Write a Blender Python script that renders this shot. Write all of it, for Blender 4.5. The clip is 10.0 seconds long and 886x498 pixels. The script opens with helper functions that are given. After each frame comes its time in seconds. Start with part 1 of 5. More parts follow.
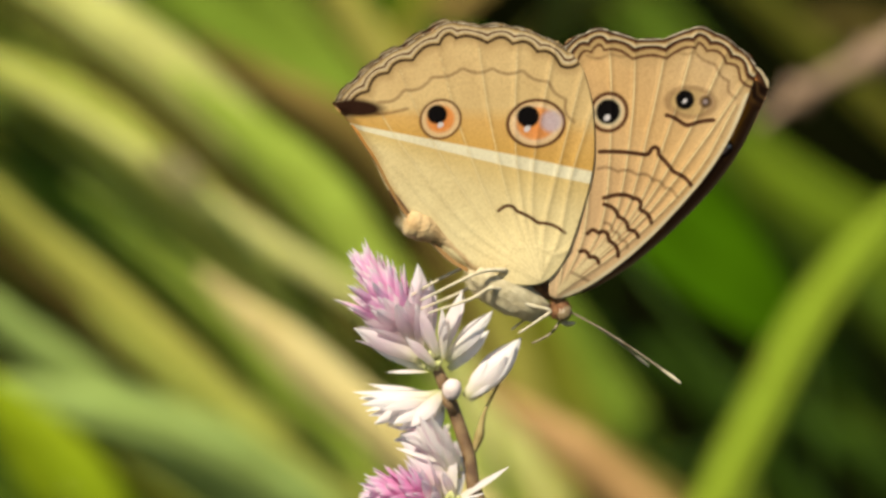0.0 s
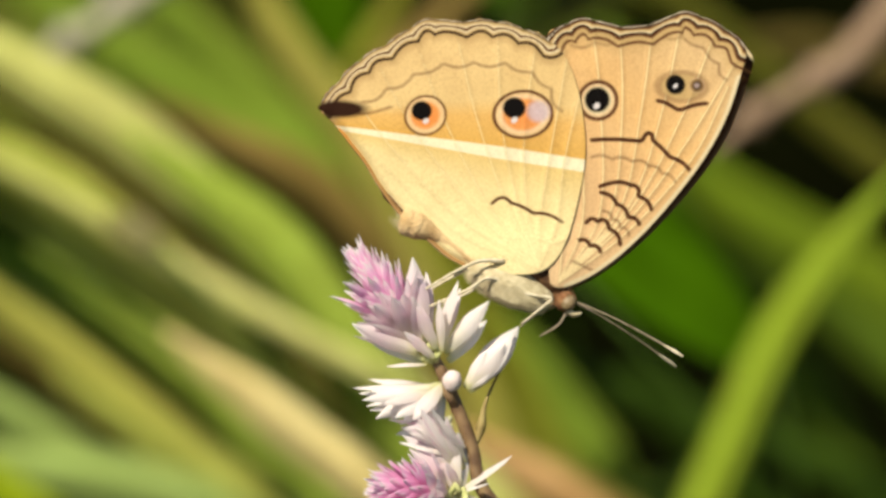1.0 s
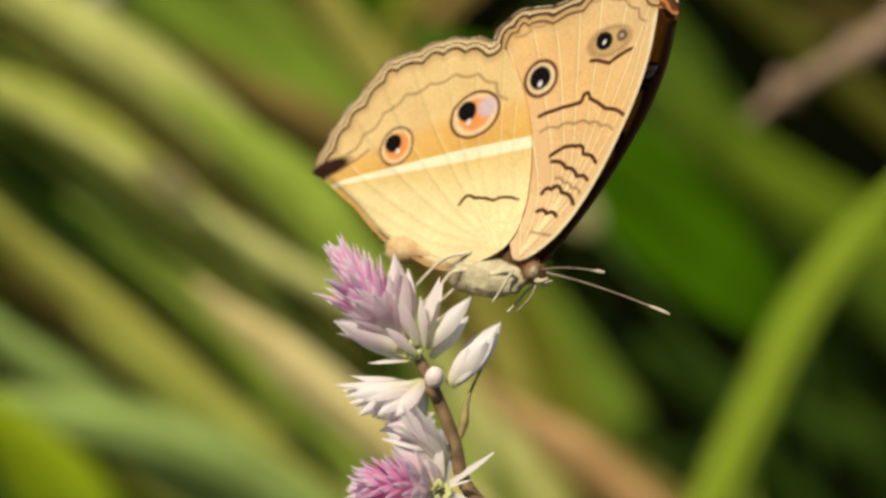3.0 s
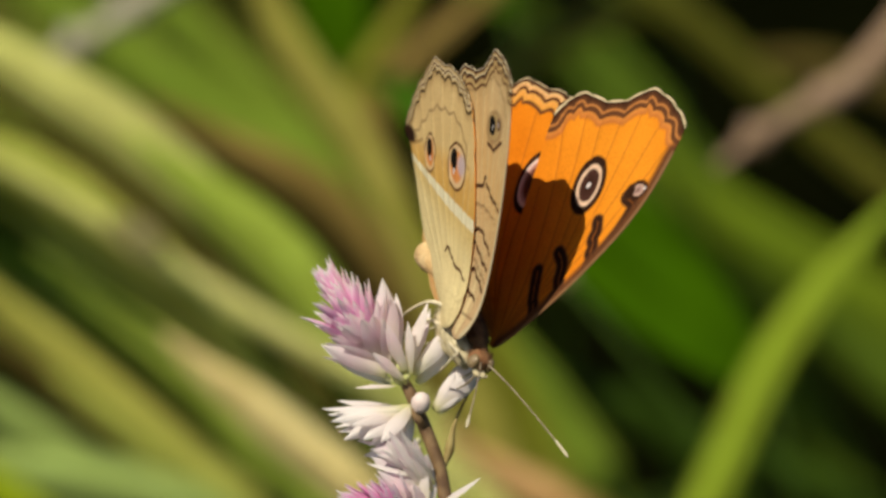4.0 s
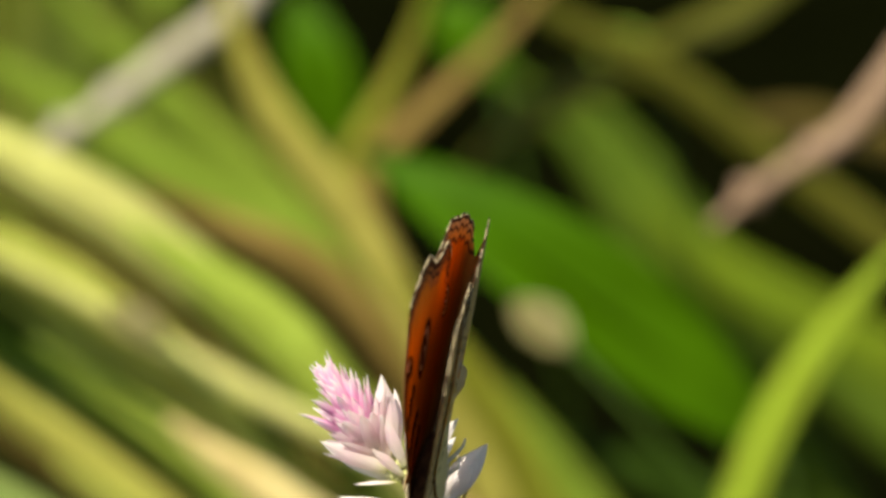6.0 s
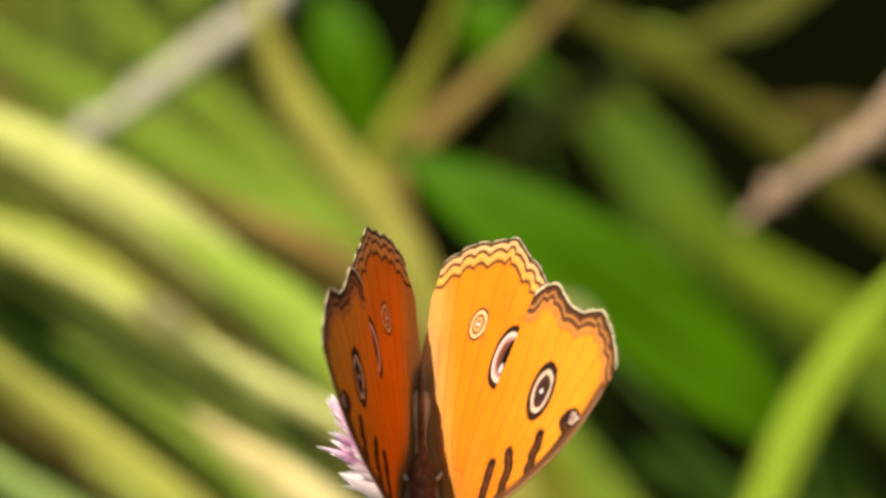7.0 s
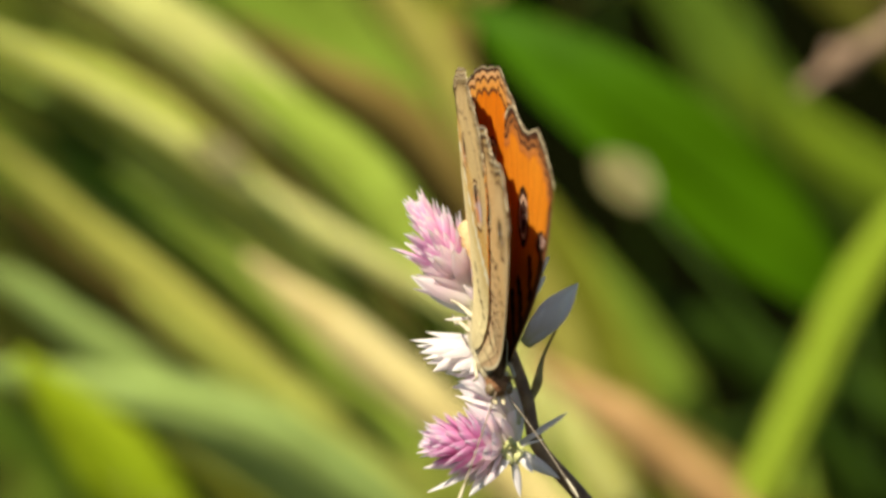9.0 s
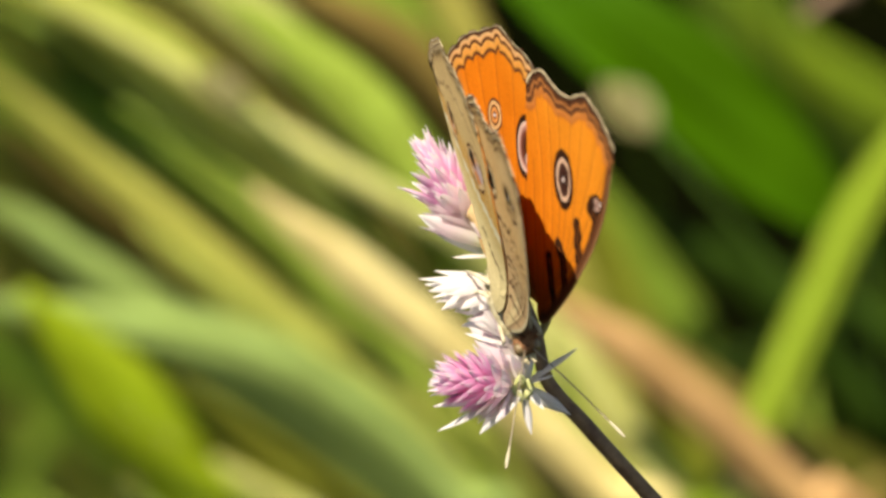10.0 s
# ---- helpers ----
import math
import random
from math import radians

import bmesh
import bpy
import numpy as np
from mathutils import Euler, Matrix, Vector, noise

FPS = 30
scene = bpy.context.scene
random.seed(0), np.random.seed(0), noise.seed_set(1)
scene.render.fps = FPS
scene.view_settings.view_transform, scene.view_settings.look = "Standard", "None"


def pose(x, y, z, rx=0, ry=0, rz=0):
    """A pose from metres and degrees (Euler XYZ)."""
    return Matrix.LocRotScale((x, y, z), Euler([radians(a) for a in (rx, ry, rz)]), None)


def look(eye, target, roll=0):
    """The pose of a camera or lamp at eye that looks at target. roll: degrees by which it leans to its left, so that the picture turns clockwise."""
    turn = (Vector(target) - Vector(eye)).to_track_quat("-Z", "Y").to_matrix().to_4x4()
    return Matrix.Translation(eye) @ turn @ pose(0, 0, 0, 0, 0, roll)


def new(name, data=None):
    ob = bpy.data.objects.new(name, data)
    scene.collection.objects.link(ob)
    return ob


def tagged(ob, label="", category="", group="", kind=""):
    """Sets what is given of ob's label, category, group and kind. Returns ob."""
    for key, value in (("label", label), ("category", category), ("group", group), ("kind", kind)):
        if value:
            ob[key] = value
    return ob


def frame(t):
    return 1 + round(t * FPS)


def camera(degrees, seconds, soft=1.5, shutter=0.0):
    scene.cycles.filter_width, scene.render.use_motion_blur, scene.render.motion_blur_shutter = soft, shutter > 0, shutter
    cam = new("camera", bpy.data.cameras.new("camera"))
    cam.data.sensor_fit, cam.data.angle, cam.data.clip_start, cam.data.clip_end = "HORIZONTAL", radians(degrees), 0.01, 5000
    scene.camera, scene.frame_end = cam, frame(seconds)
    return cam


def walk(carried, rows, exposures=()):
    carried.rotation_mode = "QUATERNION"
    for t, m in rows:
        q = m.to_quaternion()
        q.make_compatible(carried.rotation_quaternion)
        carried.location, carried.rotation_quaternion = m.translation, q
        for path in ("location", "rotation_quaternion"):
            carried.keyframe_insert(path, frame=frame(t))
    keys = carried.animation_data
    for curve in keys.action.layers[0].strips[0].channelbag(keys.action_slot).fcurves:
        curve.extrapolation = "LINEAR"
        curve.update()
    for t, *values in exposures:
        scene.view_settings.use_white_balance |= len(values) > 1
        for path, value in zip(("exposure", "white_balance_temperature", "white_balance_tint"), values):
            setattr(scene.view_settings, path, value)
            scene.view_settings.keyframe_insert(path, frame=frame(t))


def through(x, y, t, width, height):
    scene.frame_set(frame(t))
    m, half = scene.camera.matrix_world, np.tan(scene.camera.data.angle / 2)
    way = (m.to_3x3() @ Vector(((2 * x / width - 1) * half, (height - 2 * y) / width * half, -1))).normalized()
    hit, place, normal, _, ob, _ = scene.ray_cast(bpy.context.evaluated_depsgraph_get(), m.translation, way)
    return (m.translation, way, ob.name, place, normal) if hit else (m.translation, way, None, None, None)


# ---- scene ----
# ---- the camera and its walk ----
cam = camera(5.61, 10.0, soft=3.0)
cam.data.dof.use_dof = True
cam.data.dof.focus_distance = 0.795
cam.data.dof.aperture_fstop = 31.0
EYE = (0.0, -0.7762, 0.7435)
walk(cam, [
    (0.0, look(EYE, (0.00000, 0.00004, 0.54999), -0.00)),
    (0.5, look(EYE, (0.00194, 0.00050, 0.55186), -1.26)),
    (1.0, look(EYE, (0.00357, 0.00091, 0.55352), -3.24)),
    (1.5, look(EYE, (0.00089, 0.00041, 0.55146), -5.18)),
    (2.0, look(EYE, (0.00075, 0.00001, 0.54985), -4.88)),
    (3.5, look(EYE, (0.00081, 0.00041, 0.55145), -0.38)),
    (4.0, look(EYE, (0.00347, 0.00115, 0.55452), -1.94)),
    (4.5, look(EYE, (0.00739, 0.00175, 0.55711), -6.58)),
    (5.0, look(EYE, (0.00471, 0.00153, 0.55612), -5.62)),
    (5.5, look(EYE, (0.00152, 0.00174, 0.55695), -2.58)),
    (5.7, look(EYE, (0.00255, 0.00217, 0.55873), -3.34)),
    (6.8, look(EYE, (0.00458, 0.00290, 0.56187), -5.30)),
    (7.0, look(EYE, (0.00162, 0.00262, 0.56064), -4.28)),
    (7.5, look(EYE, (-0.00146, 0.00195, 0.55781), -0.72)),
    (8.0, look(EYE, (-0.00154, 0.00156, 0.55618), -1.42)),
    (8.5, look(EYE, (-0.00233, 0.00068, 0.55258), -2.24)),
    (9.0, look(EYE, (-0.00407, -0.00044, 0.54809), -1.78)),
    (9.5, look(EYE, (-0.00376, -0.00136, 0.54448), -4.26)),
    (10.0, look(EYE, (-0.00464, -0.00200, 0.54204), -2.38)),
], exposures=[
    (0.0, 0.39, 7400, 5),
    (1.0, 0.34, 7400, 5),
    (1.5, 0.18, 7400, 5),
    (2.0, 0.07, 7400, 5),
    (3.5, -0.02, 7400, 5),
    (4.0, -0.04, 7400, 5),
    (4.5, 0.03, 7400, 5),
    (5.0, 0.25, 7400, 5),
    (5.5, 0.49, 7400, 5),
    (7.0, 0.78, 7400, 5),
    (8.0, 0.85, 7400, 5),
    (8.5, 0.72, 7400, 5),
    (9.5, 0.50, 7400, 5),
    (10.0, 0.67, 7400, 5),
])

# ---- sky, sun ----
SUN_DIR = Vector((-0.33, -0.50, 0.80)).normalized()
world = bpy.data.worlds.new("sky")
scene.world = world
world.use_nodes = True
sky = world.node_tree.nodes.new("ShaderNodeTexSky")
sky.sky_type = "NISHITA"
sky.sun_disc = False
sky.sun_elevation = math.asin(SUN_DIR.z)
sky.sun_rotation = math.atan2(SUN_DIR.x, SUN_DIR.y)
world.node_tree.links.new(sky.outputs["Color"], world.node_tree.nodes["Background"].inputs["Color"])
world.node_tree.nodes["Background"].inputs["Strength"].default_value = 0.075
sun = new("sun", bpy.data.lights.new("sun", "SUN"))
sun.data.energy, sun.data.angle, sun.data.color = 5.0, radians(0.5), (1.0, 0.95, 0.86)
sun.matrix_world = look(SUN_DIR * 3, (0, 0, 0))

# ---- materials ----


def material(name):
    m = bpy.data.materials.new(name)
    m.use_nodes = True
    nt = m.node_tree
    nt.nodes.clear()
    return m, nt


def node(nt, kind, **values):
    n = nt.nodes.new(kind)
    for key, value in values.items():
        n.inputs[key.replace("_", " ")].default_value = value
    return n


def ramp(nt, source, stops, ease="LINEAR"):
    r = nt.nodes.new("ShaderNodeValToRGB")
    r.color_ramp.interpolation = ease
    els = r.color_ramp.elements
    els[0].position, els[0].color = stops[0]
    els[1].position, els[1].color = stops[-1]
    for pos, col in stops[1:-1]:
        els.new(pos).color = col
    nt.links.new(source, r.inputs["Fac"])
    return r


def blend(nt, fac, a, b, mode="MIX"):
    m = nt.nodes.new("ShaderNodeMix")
    m.data_type, m.blend_type = "RGBA", mode
    for sock, v in ((m.inputs["Factor"], fac), (m.inputs["A"], a), (m.inputs["B"], b)):
        if isinstance(v, (int, float)):
            sock.default_value = v
        elif isinstance(v, tuple):
            sock.default_value = v if len(v) == 4 else (*v, 1)
        else:
            nt.links.new(v, sock)
    return m.outputs["Result"]


def noise_tex(nt, scale, detail=4.0, coords="Object"):
    co = nt.nodes.new("ShaderNodeTexCoord")
    n = node(nt, "ShaderNodeTexNoise", Scale=scale, Detail=detail)
    nt.links.new(co.outputs[coords], n.inputs["Vector"])
    return n.outputs["Fac"]


def leafy(nt, colour, rough=0.5, through=0.3, bump_from=None, bump=0.2, distance=0.0002, gloss=0.3):
    """A thin sheet: part of the light that falls on it comes through."""
    p = node(nt, "ShaderNodeBsdfPrincipled", Roughness=rough)
    p.inputs["Specular IOR Level"].default_value = gloss
    tr = nt.nodes.new("ShaderNodeBsdfTranslucent")
    mix = nt.nodes.new("ShaderNodeMixShader")
    mix.inputs["Fac"].default_value = through
    out = nt.nodes.new("ShaderNodeOutputMaterial")
    nt.links.new(colour, p.inputs["Base Color"])
    nt.links.new(colour, tr.inputs["Color"])
    if bump_from is not None:
        b = node(nt, "ShaderNodeBump", Strength=bump, Distance=distance)
        nt.links.new(bump_from, b.inputs["Height"])
        nt.links.new(b.outputs["Normal"], p.inputs["Normal"])
    nt.links.new(p.outputs["BSDF"], mix.inputs[1])
    nt.links.new(tr.outputs["BSDF"], mix.inputs[2])
    nt.links.new(mix.outputs["Shader"], out.inputs["Surface"])


def grass_mat(name, dark, light, through=0.3, length_scale=14.0, gloss=0.14):
    m, nt = material(name)
    a = noise_tex(nt, length_scale)
    b = noise_tex(nt, 160.0, 3.0)
    c = ramp(nt, a, [(0.3, (*dark, 1)), (0.7, (*light, 1))]).outputs["Color"]
    c = blend(nt, 0.35, c, ramp(nt, b, [(0.35, (0.55, 0.5, 0.4, 1)), (0.65, (1, 1, 1, 1))]).outputs["Color"], "MULTIPLY")
    leafy(nt, c, 0.5, through, b, 0.3, 0.0005, gloss)
    return m


def solid_mat(name, stops, scale, rough=0.6, bump=0.3, distance=0.0002, gloss=0.3):
    m, nt = material(name)
    a = noise_tex(nt, scale)
    b = noise_tex(nt, scale * 6, 3.0)
    c = ramp(nt, a, [(p, (*col, 1)) for p, col in stops]).outputs["Color"]
    c = blend(nt, 0.3, c, ramp(nt, b, [(0.3, (0.5, 0.5, 0.5, 1)), (0.7, (1, 1, 1, 1))]).outputs["Color"], "MULTIPLY")
    p = node(nt, "ShaderNodeBsdfPrincipled", Roughness=rough)
    p.inputs["Specular IOR Level"].default_value = gloss
    nt.links.new(c, p.inputs["Base Color"])
    bp = node(nt, "ShaderNodeBump", Strength=bump, Distance=distance)
    nt.links.new(b, bp.inputs["Height"])
    nt.links.new(bp.outputs["Normal"], p.inputs["Normal"])
    out = nt.nodes.new("ShaderNodeOutputMaterial")
    nt.links.new(p.outputs["BSDF"], out.inputs["Surface"])
    return m


PALE_GREEN = grass_mat("pale_grass", (0.66, 0.68, 0.19), (0.86, 0.85, 0.34))
GREEN = grass_mat("green_grass", (0.32, 0.46, 0.055), (0.52, 0.66, 0.11))
LIME = grass_mat("lime_grass", (0.28, 0.40, 0.012), (0.44, 0.56, 0.03))
OLIVE = grass_mat("olive_grass", (0.17, 0.18, 0.018), (0.30, 0.30, 0.04))
YELLOW = grass_mat("yellow_grass", (0.44, 0.41, 0.07), (0.64, 0.59, 0.15))
STRAW = grass_mat("straw_grass", (0.74, 0.55, 0.16), (0.90, 0.76, 0.36), 0.08)
BROWN = grass_mat("brown_grass", (0.20, 0.14, 0.04), (0.34, 0.24, 0.07))
PEACH = grass_mat("peach_grass", (0.48, 0.27, 0.10), (0.68, 0.42, 0.19), 0.08)
GREY = grass_mat("grey_straw", (0.42, 0.39, 0.28), (0.60, 0.56, 0.44))
TWIG = grass_mat("twig_bark", (0.21, 0.135, 0.085), (0.34, 0.235, 0.165), 0.0)
LEAF = grass_mat("broad_leaf", (0.030, 0.090, 0.001), (0.050, 0.125, 0.002), 0.12, gloss=0.05)
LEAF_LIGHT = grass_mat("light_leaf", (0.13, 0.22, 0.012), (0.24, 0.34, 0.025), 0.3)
# shade between the light blades is put into this green; leaf stalks share it
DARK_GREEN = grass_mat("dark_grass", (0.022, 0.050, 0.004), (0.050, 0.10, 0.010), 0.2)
FRESH = grass_mat("fresh_grass", (0.19, 0.30, 0.030), (0.32, 0.45, 0.060))
# dark olive: the shade seen through the near blades is in this colour
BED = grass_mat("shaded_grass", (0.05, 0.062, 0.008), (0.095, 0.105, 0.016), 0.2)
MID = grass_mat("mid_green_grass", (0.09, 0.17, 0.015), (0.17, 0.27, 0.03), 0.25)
# brown darkened in its colour for the shaded streaks between the blades
SHADE_BROWN = grass_mat("shade_brown_grass", (0.06, 0.045, 0.010), (0.11, 0.085, 0.020), 0.05)
SAGE_YELLOW = grass_mat("pale_olive_grass", (0.42, 0.48, 0.085), (0.60, 0.63, 0.15))
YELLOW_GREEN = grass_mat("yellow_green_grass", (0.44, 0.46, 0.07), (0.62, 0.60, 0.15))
OLIVE_LIME = grass_mat("olive_lime_grass", (0.25, 0.28, 0.025), (0.36, 0.38, 0.05))
LIME_GREEN = grass_mat("lime_green_grass", (0.22, 0.33, 0.020), (0.34, 0.46, 0.045))
BUFF = grass_mat("withered_leaf", (0.15, 0.138, 0.055), (0.25, 0.225, 0.095), 0.1)
# half-bright copy of the olive grass, its colour standing in for shade
SHADE_OLIVE = grass_mat("shade_olive_grass", (0.08, 0.088, 0.010), (0.145, 0.145, 0.020), 0.2)
DRY_OLIVE = grass_mat("drying_grass", (0.15, 0.125, 0.025), (0.25, 0.20, 0.05), 0.1)
SAGE = grass_mat("sage_grass", (0.27, 0.39, 0.095), (0.42, 0.54, 0.17))
# soil coloured near black to carry the shade of the grass over it
GROUND = solid_mat("shaded_soil", [(0.3, (0.0018, 0.0022, 0.0006)), (0.6, (0.0034, 0.0042, 0.0010)), (0.8, (0.006, 0.005, 0.0016))], 9.0, 1.0, 0.5, 0.01, 0.0)


def meadow_mat():
    m, nt = material("meadow_grass")
    g = nt.nodes.new("ShaderNodeNewGeometry")
    c = ramp(nt, g.outputs["Random Per Island"], [(0.0, (0.05, 0.10, 0.01, 1)), (0.35, (0.14, 0.22, 0.02, 1)), (0.6, (0.26, 0.29, 0.04, 1)),
                                                  (0.8, (0.36, 0.28, 0.09, 1)), (1.0, (0.24, 0.38, 0.06, 1))]).outputs["Color"]
    leafy(nt, c, 0.5, 0.3, noise_tex(nt, 120.0, 3.0), 0.2, 0.0005)
    return m


MEADOW = meadow_mat()


def petal_mat(name, stops, through=0.35):
    """Colour runs along the petal from its base (0) to its point (1)."""
    m, nt = material(name)
    at = nt.nodes.new("ShaderNodeAttribute")
    at.attribute_name = "along"
    ob = nt.nodes.new("ShaderNodeObjectInfo")
    c = ramp(nt, at.outputs["Fac"], [(p, (*col, 1)) for p, col in stops]).outputs["Color"]
    tone = ramp(nt, ob.outputs["Random"], [(0.0, (0.95, 0.91, 0.91, 1)), (1.0, (1.0, 1.0, 1.0, 1))]).outputs["Color"]
    c = blend(nt, 1.0, c, tone, "MULTIPLY")
    co = nt.nodes.new("ShaderNodeTexCoord")
    mp = node(nt, "ShaderNodeMapping")
    mp.inputs["Scale"].default_value = (9000, 9000, 500)
    nt.links.new(co.outputs["Object"], mp.inputs["Vector"])
    n = node(nt, "ShaderNodeTexNoise", Scale=1.0, Detail=3.0)
    nt.links.new(mp.outputs["Vector"], n.inputs["Vector"])
    c = blend(nt, 0.5, c, ramp(nt, n.outputs["Fac"], [(0.3, (0.92, 0.86, 0.86, 1)), (0.65, (1, 1, 1, 1))]).outputs["Color"], "MULTIPLY")
    leafy(nt, c, 0.5, through, n.outputs["Fac"], 0.35, 0.00008, 0.2)
    return m


PINK = petal_mat("pink_petal", [(0.0, (0.82, 0.74, 0.60)), (0.2, (0.94, 0.74, 0.84)), (0.55, (0.94, 0.50, 0.79)), (0.78, (0.95, 0.68, 0.87)), (0.9, (0.95, 0.90, 0.93)), (1.0, (0.95, 0.94, 0.94))], 0.45)
DEEP_PINK = petal_mat("deep_pink_petal", [(0.0, (0.84, 0.54, 0.66)), (0.3, (0.90, 0.38, 0.68)), (0.75, (0.92, 0.48, 0.77)), (1.0, (0.95, 0.84, 0.91))], 0.42)
WHITE = petal_mat("white_petal", [(0.0, (0.64, 0.66, 0.28)), (0.16, (0.86, 0.83, 0.68)), (0.5, (0.95, 0.90, 0.89)), (1.0, (0.96, 0.94, 0.93))], 0.45)
BLUSH = petal_mat("blush_petal", [(0.0, (0.68, 0.70, 0.36)), (0.2, (0.90, 0.84, 0.78)), (0.6, (0.92, 0.76, 0.84)), (1.0, (0.95, 0.92, 0.92))], 0.45)
CALYX = solid_mat("calyx", [(0.3, (0.40, 0.43, 0.14)), (0.7, (0.62, 0.60, 0.32))], 900, 0.6)
STEM = solid_mat("stem", [(0.3, (0.12, 0.066, 0.036)), (0.6, (0.23, 0.145, 0.075)), (0.8, (0.32, 0.23, 0.10))], 700, 0.5)
DRY = solid_mat("dry_bract", [(0.3, (0.22, 0.15, 0.05)), (0.7, (0.38, 0.30, 0.12))], 600, 0.6)


def attr_layer(nt, colour, name, reach, stops):
    """Lays a ramp (with alpha) of one of the wing's fields over a colour."""
    at = nt.nodes.new("ShaderNodeAttribute")
    at.attribute_name = name
    d = nt.nodes.new("ShaderNodeMath")
    d.operation, d.use_clamp = "DIVIDE", True
    d.inputs[1].default_value = reach
    nt.links.new(at.outputs["Fac"], d.inputs[0])
    r = ramp(nt, d.outputs["Value"], [(p / reach, c) for p, c in stops])
    return blend(nt, r.outputs["Alpha"], colour, r.outputs["Color"])


def wing_mat(name, ground, layers, through):
    m, nt = material(name)
    fine = noise_tex(nt, 5200.0, 2.0)
    broad = noise_tex(nt, 260.0, 3.0)
    at = nt.nodes.new("ShaderNodeAttribute")
    at.attribute_name = "zone"
    reach = ground[-1][0] - ground[0][0]
    ad = nt.nodes.new("ShaderNodeMath")
    ad.operation = "SUBTRACT"
    ad.inputs[1].default_value = ground[0][0]
    nt.links.new(at.outputs["Fac"], ad.inputs[0])
    d = nt.nodes.new("ShaderNodeMath")
    d.operation, d.use_clamp = "DIVIDE", True
    d.inputs[1].default_value = reach
    nt.links.new(ad.outputs["Value"], d.inputs[0])
    c = ramp(nt, d.outputs["Value"], [((p - ground[0][0]) / reach, (*col, 1)) for p, col in ground]).outputs["Color"]
    for field, span, stops in layers:
        c = attr_layer(nt, c, field, span, stops)
    c = blend(nt, 0.35, c, ramp(nt, fine, [(0.3, (0.55, 0.5, 0.45, 1)), (0.6, (1, 1, 1, 1))]).outputs["Color"], "MULTIPLY")
    c = blend(nt, 0.3, c, ramp(nt, broad, [(0.35, (0.7, 0.62, 0.55, 1)), (0.65, (1, 1, 1, 1))]).outputs["Color"], "MULTIPLY")
    leafy(nt, c, 0.8, through, fine, 0.25, 0.00005, 0.06)
    return m


DK, BR, TAN, CRM = (0.028, 0.011, 0.006), (0.11, 0.042, 0.018), (0.46, 0.31, 0.14), (0.64, 0.53, 0.34)
VEIN = (0.82, 0.68, 0.38)
BLK, WHT, LIL = (0.004, 0.003, 0.003), (0.62, 0.58, 0.60), (0.50, 0.40, 0.44)


def S(p, col, a=1.0):
    return (p, (*col, a))


EYE_DOTS = [("pupil", 1.3, [S(0, BLK), S(0.9, BLK), S(1.12, BLK, 0), S(1.3, BLK, 0)]),
            ("dot", 1.4, [S(0, WHT), S(0.7, WHT), S(1.2, WHT, 0), S(1.4, WHT, 0)])]
HIND_UNDER = wing_mat("hindwing_under", [(-12, (0.762, 0.637, 0.356)), (-4.0, (0.743, 0.600, 0.311)), (-0.75, (0.644, 0.463, 0.187)), (-0.6, (0.760, 0.689, 0.486)), (0.55, (0.760, 0.689, 0.486)),
                                         (0.75, (0.60, 0.345, 0.092)), (4.0, (0.63, 0.375, 0.125)), (6.0, (0.65, 0.46, 0.215)), (12, (0.63, 0.44, 0.21))], [
    ("vein", 0.5, [S(0, VEIN, 0.5), S(0.06, VEIN, 0.45), S(0.10, BR, 0.16), S(0.2, BR, 0), S(0.5, BR, 0)]),
    ("line", 0.6, [S(0, DK), S(0.11, BR), S(0.24, BR, 0), S(0.6, BR, 0)]),
    ("faint", 0.6, [S(0, BR, 0.65), S(0.08, BR, 0.5), S(0.25, BR, 0), S(0.6, BR, 0)]),
    ("margin", 5.0, [S(0, (0.70, 0.62, 0.48)), S(0.10, DK, 0.9), S(0.26, TAN), S(0.52, CRM), S(0.62, BR), S(0.74, BR), S(0.86, CRM), S(1.16, TAN), S(1.30, DK), S(1.48, DK, 0.95), S(1.62, TAN), S(2.5, TAN, 0), S(5, TAN, 0)]),
    ("eye_a", 1.3, [S(0, (0.66, 0.20, 0.05)), S(0.6, (0.70, 0.27, 0.08)), S(0.75, (0.68, 0.46, 0.24)), S(0.88, (0.68, 0.46, 0.24)), S(0.93, BR, 0.9), S(0.98, BR, 0.9), S(1.07, BR, 0), S(1.3, BR, 0)]),
    ("eye_b", 1.3, [S(0, (0.68, 0.24, 0.07)), S(0.6, (0.70, 0.28, 0.09)), S(0.75, (0.72, 0.52, 0.32)), S(0.88, (0.66, 0.44, 0.22)), S(0.93, BR), S(0.99, BR), S(1.06, BR, 0), S(1.3, BR, 0)]),
    ("patch", 1.4, [S(0, LIL, 0.95), S(0.7, LIL, 0.85), S(1.1, LIL, 0), S(1.4, LIL, 0)]),
    ("tail", 3.0, [S(0, DK), S(0.9, DK), S(1.5, DK, 0), S(3, DK, 0)]),
] + EYE_DOTS, 0.07)
